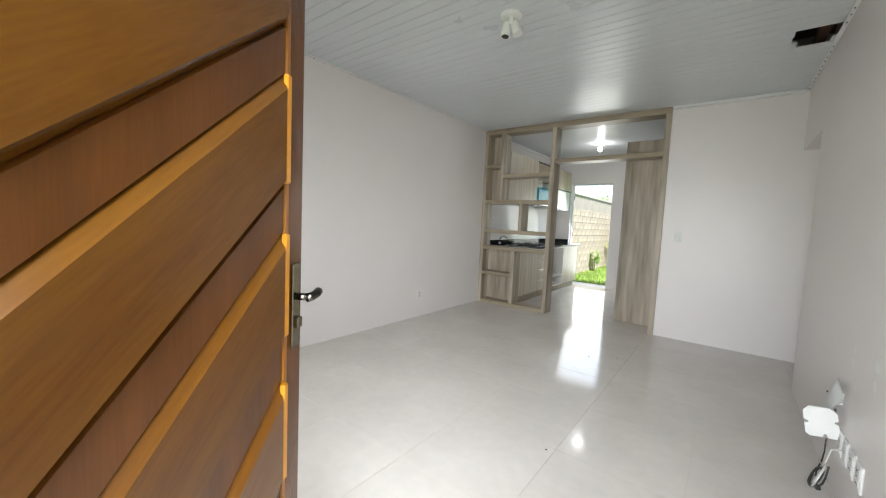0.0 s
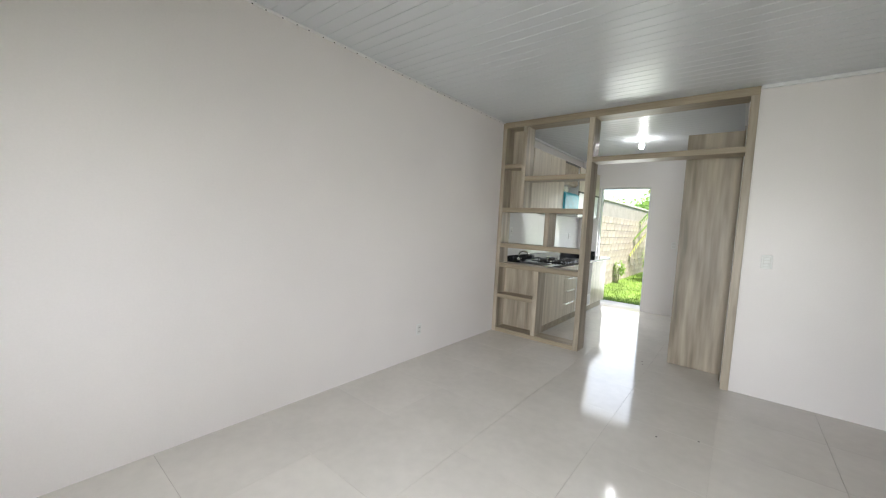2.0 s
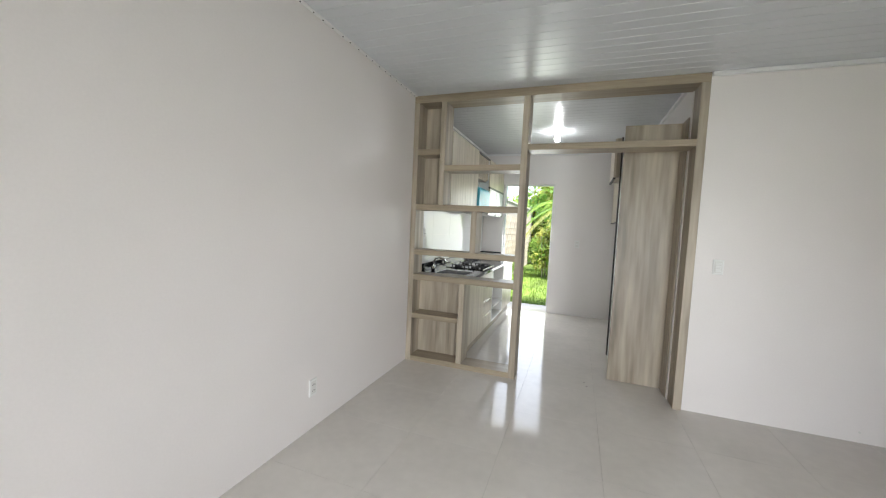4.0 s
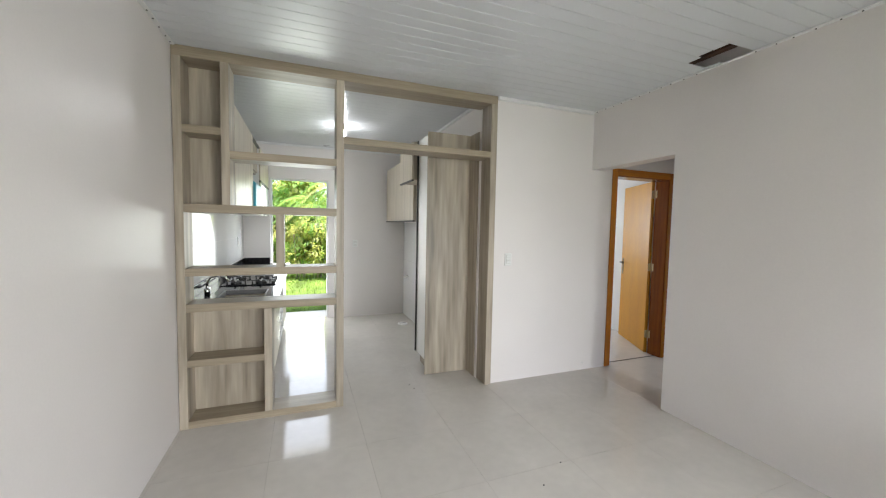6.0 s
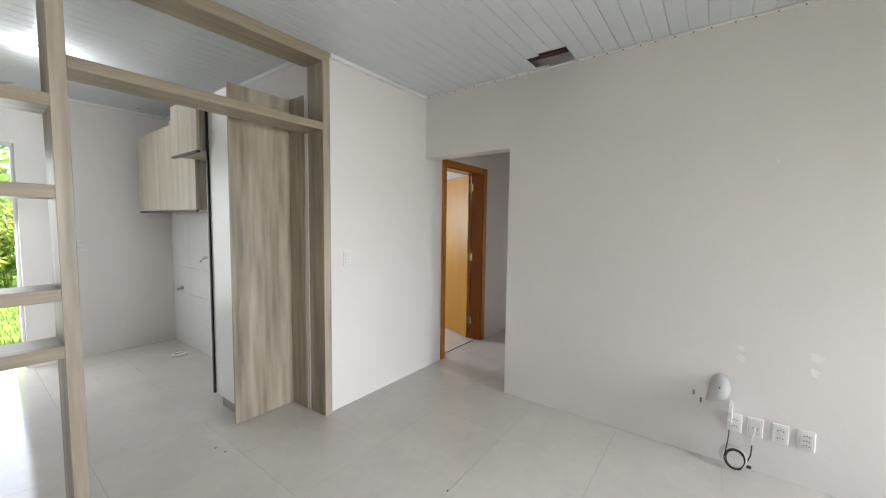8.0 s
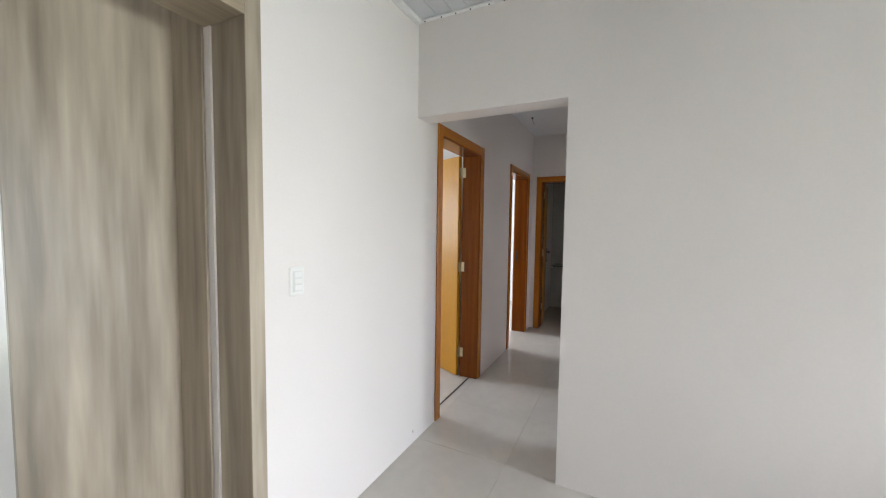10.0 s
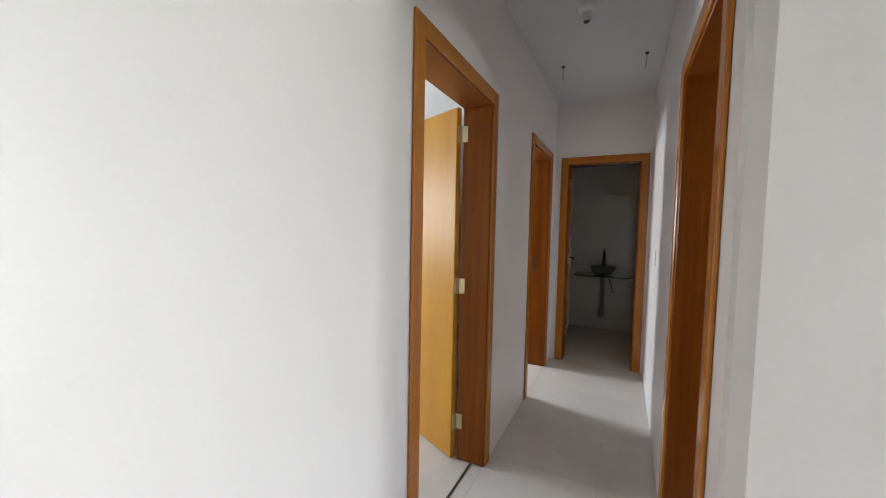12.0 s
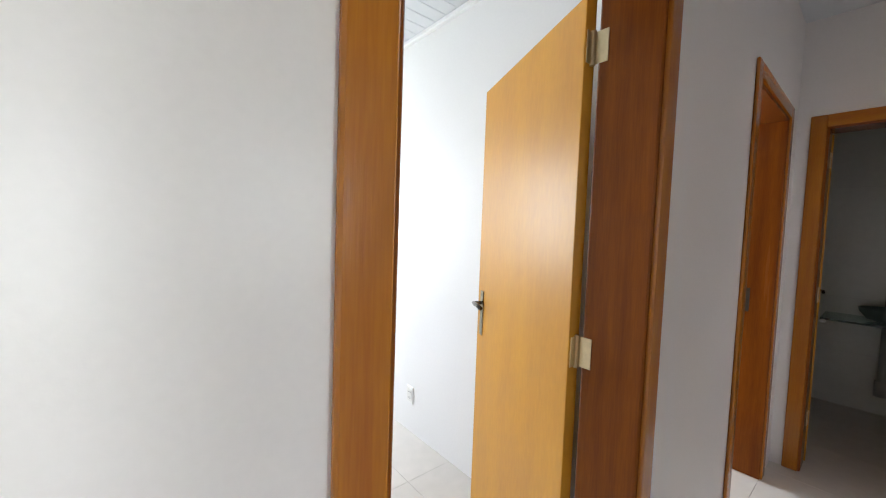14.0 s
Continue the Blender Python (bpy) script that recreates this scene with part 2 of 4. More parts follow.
def wall(name, axis, c0, c1, a0, a1, z0, z1, holes=(), material=None):
    """A wall c0..c1 thick along axis 'x' or 'y', from a0 to a1, with openings (a0, a1, z0, z1) through it."""
    us = sorted({a0, a1, *[h[0] for h in holes], *[h[1] for h in holes]})
    vs = sorted({z0, z1, *[h[2] for h in holes], *[h[3] for h in holes]})
    us, vs = [u for u in us if a0 <= u <= a1], [v for v in vs if z0 <= v <= z1]

    def solid(i, j):
        if not (0 <= i < len(us) - 1 and 0 <= j < len(vs) - 1):
            return False
        u, v = (us[i] + us[i + 1]) / 2, (vs[j] + vs[j + 1]) / 2
        return not any(h[0] < u < h[1] and h[2] < v < h[3] for h in holes)

    bm, cache = bmesh.new(), {}

    def vert(i, j, c):
        if (i, j, c) not in cache:
            p = (us[i], (c0, c1)[c], vs[j]) if axis == "x" else ((c0, c1)[c], us[i], vs[j])
            cache[i, j, c] = bm.verts.new(p)
        return cache[i, j, c]

    for i in range(len(us) - 1):
        for j in range(len(vs) - 1):
            if not solid(i, j):
                continue
            for c in (0, 1):
                bm.faces.new([vert(i, j, c), vert(i + 1, j, c), vert(i + 1, j + 1, c), vert(i, j + 1, c)])
            for di, dj, e in ((-1, 0, ((0, 0), (0, 1))), (1, 0, ((1, 0), (1, 1))), (0, -1, ((0, 0), (1, 0))), (0, 1, ((0, 1), (1, 1)))):
                if not solid(i + di, j + dj):
                    (p, q), (r, s) = e
                    bm.faces.new([vert(i + p, j + q, 0), vert(i + r, j + s, 0), vert(i + r, j + s, 1), vert(i + p, j + q, 1)])
    return tagged(link(name, bm, material or PAINT), kind="structure")


# ---- large structure ----
H = 2.70
tagged(wall("wall_left", "y", -0.15, 0, -5.39, 3.18, -0.1, 2.9), "white painted wall with a soft sheen", "wall")
wall("wall_front", "x", -5.39, -5.24, 0, 3.65, -0.1, 2.9, [(2.62, 3.5, -0.1, 2.12), (1.25, 2.25, 1.0, 2.0)])
wall("wall_right", "y", 3.65, 3.8, -5.39, 0, -0.1, 2.9, [(-0.912, 0, -0.1, 2.117)])
wall("wall_back", "x", 0, 0.16, 2.497, 8.6, -0.1, 2.9, [(3.985, 4.78, -0.1, 2.09), (5.785, 6.56, -0.1, 2.09)])
wall("wall_hall_south", "x", -1.05, -0.9, 3.8, 7.0, -0.1, 2.9, [(3.975, 4.755, -0.1, 2.09)])
wall("wall_hall_end", "y", 6.85, 7.0, -0.9, 0, -0.1, 2.9, [(-0.81, -0.125, -0.1, 2.08)])
wall("wall_kitchen_right", "y", 2.44, 2.59, 0.16, 3.18, -0.1, 2.9)
wall("wall_kitchen_far", "x", 3.03, 3.18, 0, 2.44, -0.1, 2.9, [(0.37, 1.205, -0.1, 2.185)])
wall("wall_bedroom_east", "y", 5.2, 5.3, 0.16, 3.35, -0.1, 2.9, material=PAINT_BED)
wall("wall_bedrooms_north", "x", 3.35, 3.5, 2.59, 8.75, -0.1, 2.9, [(3.7, 4.6, 1.05, 2.15), (6.1, 6.7, 1.05, 2.15)], PAINT_BED)
wall("wall_second_bedroom_east", "y", 8.6, 8.75, -1.2, 3.5, -0.1, 2.9, material=PAINT_BED)
wall("wall_bathroom_far", "y", 8.45, 8.6, -1.05, 0, -0.1, 2.9, material=BATH_TILE)
wall("wall_bathroom_south", "x", -1.2, -1.05, 7.0, 8.6, -0.1, 2.9, material=BATH_TILE)
wall("wall_south_bedroom_east", "y", 7.0, 7.15, -4.3, -1.2, -0.1, 2.9, material=PAINT_BED)
wall("wall_south_bedroom_south", "x", -4.45, -4.3, 3.8, 7.15, -0.1, 2.9, [(4.45, 5.35, 1.05, 2.15)], PAINT_BED)


def slat_ceiling(name, x0, x1, y0, y1, z, pitch=0.1, holes=()):
    """Ceiling of interlocking PVC slats running along x, with a groove between them."""
    bm = bmesh.new()
    y = y0
    while y < y1 - 1e-4:
        e = min(y + pitch, y1)
        prof = [(y, z + 0.006), (y + 0.003, z), (e - 0.004, z), (e - 0.001, z + 0.006), (e, z + 0.006)]
        runs = [(x0, x1)]
        for ha, hb, hx0, hx1 in holes:
            if ha < (y + e) / 2 < hb:
                runs = [(x0, hx0), (hx1, x1)]
        for r0, r1 in runs:
            a = [bm.verts.new((r0, p, q)) for p, q in prof]
            b = [bm.verts.new((r1, p, q)) for p, q in prof]
            for k in range(4):
                bm.faces.new((a[k], b[k], b[k + 1], a[k + 1]))
        y = e
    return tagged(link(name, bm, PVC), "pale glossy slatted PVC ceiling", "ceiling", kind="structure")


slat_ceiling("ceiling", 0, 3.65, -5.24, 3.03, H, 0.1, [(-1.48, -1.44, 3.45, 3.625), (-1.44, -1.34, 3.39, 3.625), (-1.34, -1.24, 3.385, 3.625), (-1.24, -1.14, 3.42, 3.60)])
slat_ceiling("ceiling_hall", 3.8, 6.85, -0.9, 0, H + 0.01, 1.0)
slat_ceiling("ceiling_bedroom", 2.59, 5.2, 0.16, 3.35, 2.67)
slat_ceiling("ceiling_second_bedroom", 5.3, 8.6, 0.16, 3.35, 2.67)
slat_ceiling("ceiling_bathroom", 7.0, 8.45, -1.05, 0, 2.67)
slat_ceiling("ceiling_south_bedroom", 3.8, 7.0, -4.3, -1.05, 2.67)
tagged(link("roof", box(-0.5, 9.1, -5.8, 3.9, 2.9, 3.05), OUTER), "plain roof slab", "roof", kind="structure")
floor = tagged(link("floor", add_box(add_box(add_box(box(-0.15, 2.59, -5.39, 3.18, -0.1, -0.004), 2.59, 3.8, -5.39, 3.5, -0.1, -0.004), 3.8, 7.15, -4.45, 3.5, -0.1, -0.004), 7.15, 8.75, -1.2, 3.5, -0.1, -0.004), GROUT), "glossy pale grey porcelain tile floor", "floor", kind="structure")
ground = bmesh.new()
bmesh.ops.create_grid(ground, x_segments=40, y_segments=40, size=400)
bmesh.ops.translate(ground, verts=ground.verts, vec=(0, 0, -0.11))
tagged(link("ground", ground, GRASS), "green lawn", "lawn", kind="structure")


# ---- partition of open shelves between living room and kitchen ----
def partition():
    d, F = 0.19, -0.025
    p = thing("shelf_partition", (1.25, 0.1, 0), "pale grey-brown wood-look open shelf partition with a doorway", "partition")

    def up(x0, x1, z0, z1, name="upright"):
        part(name, box(x0, x1, F, d, z0, z1, 0.002), LAM_V, p)

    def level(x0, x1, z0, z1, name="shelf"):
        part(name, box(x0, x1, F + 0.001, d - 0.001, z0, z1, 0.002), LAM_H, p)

    up(0.004, 0.058, 0, H - 0.075, "post")
    up(1.086, 1.144, 0, H - 0.075, "post")
    up(2.448, 2.51, 0, H - 0.075, "post")
    level(0.004, 2.51, H - 0.075, H - 0.002, "top_beam")
    level(1.144, 2.448, 2.14, 2.194, "door_header")
    up(0.292, 0.346, 1.625, H - 0.075)
    level(0.058, 0.292, 2.117, 2.172)
    level(0.346, 1.086, 1.958, 2.014)
    level(0.058, 1.086, 1.567, 1.625)
    up(0.645, 0.7, 1.167, 1.567)
    level(0.058, 1.086, 1.112, 1.167)
    level(0.058, 1.086, 0.853, 0.911, "ledge")
    up(0.558, 0.612, 0.054, 0.853)
    level(0.058, 0.558, 0.452, 0.504)
    level(0.058, 1.086, 0, 0.054, "bottom_board")
    part("back_panel", box(0.058, 0.292, d - 0.018, d - 0.004, 1.625, 2.117), LAM_V, p)
    part("back_panel", box(0.058, 0.292, d - 0.018, d - 0.004, 2.172, H - 0.075), LAM_V, p)
    part("back_panel", box(0.058, 0.558, d - 0.018, d - 0.004, 0.054, 0.452), LAM_V, p)
    part("back_panel", box(0.058, 0.558, d - 0.018, d - 0.004, 0.504, 0.853), LAM_V, p)


partition()


# ---- interior doors ----
def door_frame(name, label, plane, face, thick, a0, a1, top, room, trim=0.065):
    """Frame in an opening: plane 'y' lies along x, 'x' along y. a0..a1 is the clear opening, face the hall side, room the far side."""
    def bx(u0, u1, v0, v1, z0, z1, bev=0.004):
        v0, v1 = min(v0, v1), max(v0, v1)
        return box(u0, u1, v0, v1, z0, z1, bev) if plane == "y" else box(v0, v1, u0, u1, z0, z1, bev)

    at = ((a0 + a1) / 2, face, 0) if plane == "y" else (face, (a0 + a1) / 2, 0)
    t = thing(name, at, label, "door", kind="structure")
    s = 1 if room > face else -1
    j = 0.018
    part("jamb", bx(a0 - 0.002, a0 + j, face - s * 0.004, room + s * 0.006, 0.002, top), SHADED_FRAMEWOOD, t)
    part("jamb", bx(a1 - j, a1 + 0.002, face - s * 0.004, room + s * 0.006, 0.002, top), SHADED_FRAMEWOOD, t)
    part("head_jamb", bx(a0 + j, a1 - j, face - s * 0.004, room + s * 0.006, top - j, top), SHADED_FRAMEWOOD_H, t)
    for v, e in ((face - s * 0.014, face - s * 0.0005), (room + s * 0.014, room + s * 0.0005)):
        part("architrave", bx(a0 - trim, a0 + 0.006, v, e, 0.002, top + trim), ARCHWOOD, t)
        part("architrave", bx(a1 - 0.006, a1 + trim, v, e, 0.002, top + trim), ARCHWOOD, t)
        part("head_architrave", bx(a0 + 0.006, a1 - 0.006, v, e, top - 0.006, top + trim), ARCHWOOD_H, t)
    return t


def lever(parent, m, side):
    """Lever handle on a long plate, in leaf space: x along the leaf, y out of its face."""
    bm = box(-0.018, 0.018, 0, side * 0.006, -0.13, 0.09, 0.003)
    bmesh.ops.transform(bm, matrix=m, verts=bm.verts)
    hp = part("handle_plate", bm, AGED, parent, "aged metal plate")
    bm = bmesh.new()
    add_cyl(bm, (0, 0, 0.03), (0, side * 0.045, 0.03), 0.009)
    add_tube(bm, [(0, side * 0.045, 0.03), (-0.03, side * 0.05, 0.031), (-0.07, side * 0.052, 0.032), (-0.11, side * 0.05, 0.026)], 0.010)
    bmesh.ops.transform(bm, matrix=m, verts=bm.verts)
    part("lever", bm, DARKCHROME, parent, "dark metal lever", True)
    return hp


def leaf(frame_thing, hinge, angle, width, height, thick=0.035, levers=True):
    """A flush leaf hinged at (x, y) and turned by angle degrees from +x."""
    m = pose(hinge[0], hinge[1], 0, 0, 0, angle)
    bm = box(0, width, 0, thick, 0.008, height, 0.002)
    bmesh.ops.transform(bm, matrix=m, verts=bm.verts)
    lf = part("leaf", bm, DOORWOOD, frame_thing, "honey-coloured flush wooden leaf standing open")
    if levers:
        k = m @ pose(width - 0.06, 0, 1.02)
        lever(lf, k, -1)
        lever(lf, k @ pose(0, thick, 0), 1)
    return lf


def hinge_plates(frame_thing, at, heights, face="y"):
    for z in heights:
        bm = bmesh.new()
        x, y = at
        add_box(bm, x - 0.003, x, y - 0.035, y + 0.004, z - 0.045, z + 0.045, 0.001)
        add_cyl(bm, (x - 0.006, y + 0.008, z - 0.048), (x - 0.006, y + 0.008, z + 0.048), 0.0075, seg=12)
        add_box(bm, x - 0.034, x - 0.004, y + 0.010, y + 0.013, z - 0.045, z + 0.045, 0.001)
        part("hinge", bm, BRASS, frame_thing, "brassed steel butt hinge")


d1 = door_frame("door_1", "varnished wooden door frame with a honey flush door standing open", "y", 0, 0.16, 3.985, 4.78, 2.09, 0.16)
leaf(d1, (4.775, 0.185), 64.5, 0.79, 2.083)
part("threshold_strip", box(4.003, 4.762, 0.068, 0.082, 0.0005, 0.004, 0.001), DARKP, d1, "dark strip across the threshold")
hinge_plates(d1, (4.761, 0.172), (0.24, 1.056, 1.93))
d2 = door_frame("door_2", "varnished wooden door frame of the second bedroom", "y", 0, 0.16, 5.785, 6.56, 2.09, 0.16)
leaf(d2, (5.80, 0.185), 95, 0.74, 2.07)
part("strike_plate", box(6.538, 6.5405, 0.105, 0.13, 0.98, 1.12, 0.001), DARKP, d2)
d3 = door_frame("door_3", "varnished wooden door frame of the south bedroom", "y", -0.9, 0.15, 3.975, 4.755, 2.09, -1.05)
leaf(d3, (3.99, -1.075), -92, 0.74, 2.07)
part("strike_plate", box(4.7335, 4.736, -1.035, -1.012, 1.03, 1.17, 0.001), DARKP, d3, "darkened metal strike plate")
d4 = door_frame("door_4", "varnished wooden frame of the dark bathroom door", "x", 6.85, 0.15, -0.81, -0.125, 2.08, 7.0)
leaf(d4, (7.02, -0.15), 8, 0.68, 2.06)
for z in (0.3, 1.08, 1.9):
    part("hinge", box(6.955, 6.999, -0.147, -0.1425, z - 0.045, z + 0.045, 0.001), BRASS, d4)


# ---- entry door of diagonal boards ----
def entry_door():
    W, HT, T = 0.84, 2.08, 0.036
    hx, hy = 2.628, -5.222
    m = Matrix.Translation((hx, hy, 0)) @ Matrix.Rotation(math.atan2(0.857, -0.515), 4, "Z")
    t = thing("entry_door", (hx, hy, 0), "varnished honey-brown door of diagonal boards standing open", "door")

    def put(name, bm, material, label="", parent=t):
        bmesh.ops.transform(bm, matrix=m, verts=bm.verts)
        return part(name, bm, material, parent, label)

    # leaf space: x from hinge to lock, y negative towards the room's middle
    put("core", box(0, W, -T / 2 + 0.01, T / 2, 0.01, HT), STILEWOOD)
    st = 0.085
    for x0, x1 in ((0, st), (W - st, W)):
        put("stile", box(x0, x1, -T / 2, -T / 2 + 0.012, 0.01, HT, 0.002), STILEWOOD, "dark varnished stile")
    for z0, z1 in ((0.01, 0.1), (HT - 0.1, HT)):
        put("rail", box(st, W - st, -T / 2, -T / 2 + 0.012, z0, z1, 0.002), STILEWOOD)
    put("edge_strip", box(W - st - 0.002, W - st + 0.014, -T / 2 - 0.002, -T / 2 + 0.006, 0.03, HT - 0.02, 0.001), STRIPWOOD, "yellow-varnished strip beside the stile")
    slope, period, raised = 0.78, 0.383, 0.268
    x0, x1 = st, W - st
    for k in range(-2, 6):
        for lo, hi, high, base in ((0.567 - raised + 0.268, 0.834, 0.024, 0), (0.834, 0.95, 0.008, 1)):
            za, zb = lo + (k - 1) * period, hi + (k - 1) * period
            # the board's outline, cut by the frame
            poly = [(x0, za - slope * (x1 - x0)), (x1, za), (x1, zb), (x0, zb - slope * (x1 - x0))]

            def cut(poly, limit, keep_above):
                out = []
                for (ax, az), (bx_, bz) in zip(poly, poly[1:] + poly[:1]):
                    ina, inb = (az >= limit, bz >= limit) if keep_above else (az <= limit, bz <= limit)
                    if ina:
                        out.append((ax, az))
                    if ina != inb:
                        f = (limit - az) / (bz - az)
                        out.append((ax + f * (bx_ - ax), limit))
                return out

            poly = cut(cut(poly, 0.1, True), HT - 0.1, False)
            if len(poly) < 3:
                continue
            y0 = -T / 2 + 0.010
            cx, cz = sum(p[0] for p in poly) / len(poly), sum(p[1] for p in poly) / len(poly)
            bm = bmesh.new()
            inset = 0.02 if base == 0 else 0.004
            def shrink(px, pz):
                nx = inset if px <= x0 + 1e-4 else (-inset if px >= x1 - 1e-4 else 0)
                lower = pz - slope * (px - x0) < cz - slope * (cx - x0)
                return px + nx, pz + (inset * 1.3 if lower else -inset * 1.3) + slope * nx
            back = [bm.verts.new((p, y0, q)) for p, q in poly]
            front = [bm.verts.new((shrink(p, q)[0], y0 - high, shrink(p, q)[1])) for p, q in poly]
            bm.faces.new(front)
            bm.faces.new(back[::-1])
            for i in range(len(poly)):
                j = (i + 1) % len(poly)
                bm.faces.new((back[i], back[j], front[j], front[i]))
            board = put("board", bm, ENTRYWOOD if base == 0 else STILEWOOD)
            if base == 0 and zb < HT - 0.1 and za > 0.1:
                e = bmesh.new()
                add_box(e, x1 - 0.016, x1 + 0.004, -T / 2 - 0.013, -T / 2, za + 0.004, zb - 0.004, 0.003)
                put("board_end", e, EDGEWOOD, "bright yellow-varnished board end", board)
    k = m @ pose(W - 0.034, -T / 2, 1.045)
    bm = bmesh.new()
    add_box(bm, -0.02, 0.02, -0.006, 0, -0.14, 0.09, 0.004)
    bmesh.ops.transform(bm, matrix=k, verts=bm.verts)
    pl = part("lock_plate", bm, AGED, t, "worn brushed metal lock plate")
    bm = bmesh.new()
    add_cyl(bm, (0, 0, 0), (0, -0.04, 0), 0.010)
    add_tube(bm, [(-0.012, -0.04, 0), (0.0, -0.05, 0.003), (0.015, -0.055, 0.008), (0.028, -0.054, 0.012)], 0.012, 10)
    bmesh.ops.transform(bm, matrix=k, verts=bm.verts)
    part("lever", bm, DARKCHROME, pl, "dark chrome lever", True)
    bm = box(-0.012, 0.012, -0.018, -0.004, -0.085, -0.055, 0.003)
    bmesh.ops.transform(bm, matrix=k, verts=bm.verts)
    part("lock_cylinder", bm, AGED, pl)
    for z in (0.25, 1.05, 1.85):
        put("hinge", cyl((-0.008, T / 2, z - 0.05), (-0.008, T / 2, z + 0.05), 0.008, seg=12), BRASS)
    f = thing("entry_frame", (3.06, -5.31, 0), "varnished wooden frame of the entrance", "door frame", kind="structure")
    part("jamb", box(2.62, 2.65, -5.385, -5.245, 0, 2.12), STILEWOOD, f)
    part("jamb", box(3.47, 3.5, -5.385, -5.245, 0, 2.12), STILEWOOD, f)
    part("head_jamb", box(2.65, 3.47, -5.385, -5.245, 2.09, 2.12), STILEWOOD, f)


entry_door()


# ---- kitchen ----
def cabinet(name, x0, x1, y0, y1, z0, z1, face, doors, label, axis="y", material=None, mark=False, group=""):
    """A cabinet along y whose doors look towards +x (face=1) or -x (face=-1)."""
    c = thing(name, ((x0 + x1) / 2, (y0 + y1) / 2, z0), label, "cabinet", group)
    fx = x1 if face > 0 else x0
    body = (x0, fx - 0.018) if face > 0 else (fx + 0.018, x1)
    part("body", box(*body, y0, y1, z0, z1, 0.001), material or LAM_V, c)
    w = (y1 - y0) / doors
    for i in range(doors):
        a, b = y0 + i * w + 0.0015, y0 + (i + 1) * w - 0.0015
        xs = (fx - 0.018, fx) if face > 0 else (fx, fx + 0.018)
        part("door", box(*xs, a, b, z0 + 0.002, z1 - 0.002, 0.0015), LAM_L, c)
    if mark:
        xs = (fx - 0.02, fx + 0.004) if face > 0 else (fx - 0.004, fx + 0.02)
        part("handle_profile", box(*xs, y0, y1, z0 - 0.016, z0, 0.001), BLACK, c, "black aluminium pull profile")
    return c


cabinet("wall_cabinet", 0.004, 0.345, 0.21, 1.28, 1.62, 2.41, 1, 2, "pale wood-look wall cabinet with two doors", group="wall cabinets over the worktop")
n = thing("hood_cabinet", (0.17, 1.6, 2.08), "open wood-look cabinet over the cooker hood", "cabinet", "wall cabinets over the worktop")
part("body", box(0.004, 0.30, 1.282, 1.93, 2.08, 2.41, 0.001), LAM_H, n)
part("flap", box(0.30, 0.318, 1.284, 1.928, 2.10, 2.395, 0.001), LAM_H, n)
part("edge_profile", box(0.30, 0.345, 1.282, 1.93, 2.395, 2.412, 0.001), BLACK, n, "black edge profile")
c3 = thing("wall_cabinet", (0.17, 2.48, 1.6), "wood-look wall cabinet with a glazed lower door", "cabinet", "wall cabinets over the worktop")
part("body", box(0.004, 0.33, 1.94, 3.0, 1.6, 2.41, 0.001), MELAMINE, c3)
part("flap", box(0.332, 0.35, 1.94, 3.0, 2.02, 2.41, 0.0015), LAM_L, c3)
part("handle_profile", box(0.331, 0.356, 1.94, 3.0, 1.998, 2.018, 0.001), BLACK, c3, "black pull profile")
part("glass_door", box(0.336, 0.344, 1.96, 2.98, 1.62, 1.995, 0.001), PLASTIC, c3, "pale glazed door")
for y0, y1 in ((1.94, 1.96), (2.46, 2.48), (2.98, 3.0)):
    part("door_frame", box(0.333, 0.35, y0, y1, 1.602, 1.995, 0.001), STEEL, c3)
hood = thing("cooker_hood", (0.2, 1.6, 1.64), "cooker hood still wrapped in blue protective film", "cooker hood")
bm = bmesh.new()
v = [bm.verts.new(p) for p in ((0.004, 1.3, 1.66), (0.37, 1.3, 1.66), (0.37, 1.3, 1.92), (0.33, 1.3, 1.96), (0.004, 1.3, 1.96))]
w = [bm.verts.new((q.co.x, 1.9, q.co.z)) for q in v]
bm.faces.new(v)
bm.faces.new(w[::-1])
for i in range(5):
    bm.faces.new((v[i], v[(i + 1) % 5], w[(i + 1) % 5], w[i]))
bmesh.ops.bevel(bm, geom=bm.edges[:], offset=0.006, segments=2, affect="EDGES")
part("canopy", bm, BLUEFILM, hood, "blue film over the canopy")
part("duct", box(0.05, 0.25, 1.5, 1.72, 1.955, 2.079, 0.004), STEEL, hood)
part("lower_lip", box(0.02, 0.37, 1.325, 1.895, 1.635, 1.66, 0.003), STEEL, hood)
part("knob", cyl((0.34, 1.35, 1.62), (0.34, 1.35, 1.64), 0.014), DARKP, hood)

cabinet("base_cabinet", 0.004, 0.58, 0.21, 0.95, 0.12, 0.865, 1, 2, "pale wood-look base cabinet with two doors", group="base cabinets")
dr = thing("drawer_cabinet", (0.29, 1.2, 0.12), "pale base cabinet with a stack of drawers", "cabinet", "base cabinets")
part("body", box(0.004, 0.562, 0.952, 1.45, 0.12, 0.865, 0.001), LAM_V, dr)
for i in range(4):
    z = 0.125 + i * 0.185
    d = part("drawer", box(0.562, 0.58, 0.955, 1.447, z, z + 0.18, 0.0015), LAM_L, dr)
    part("drawer_pull", box(0.58, 0.592, 1.05, 1.35, z + 0.165, z + 0.176, 0.001), CHROME, d)
ov = thing("oven_niche_cabinet", (0.29, 1.8, 0.12), "white open base cabinet niche", "cabinet", "base cabinets")
for z0, z1 in ((0.12, 0.14), (0.30, 0.32), (0.845, 0.865)):
    part("shelf", box(0.004, 0.58, 1.452, 2.2, z0, z1, 0.001), MELAMINE, ov)
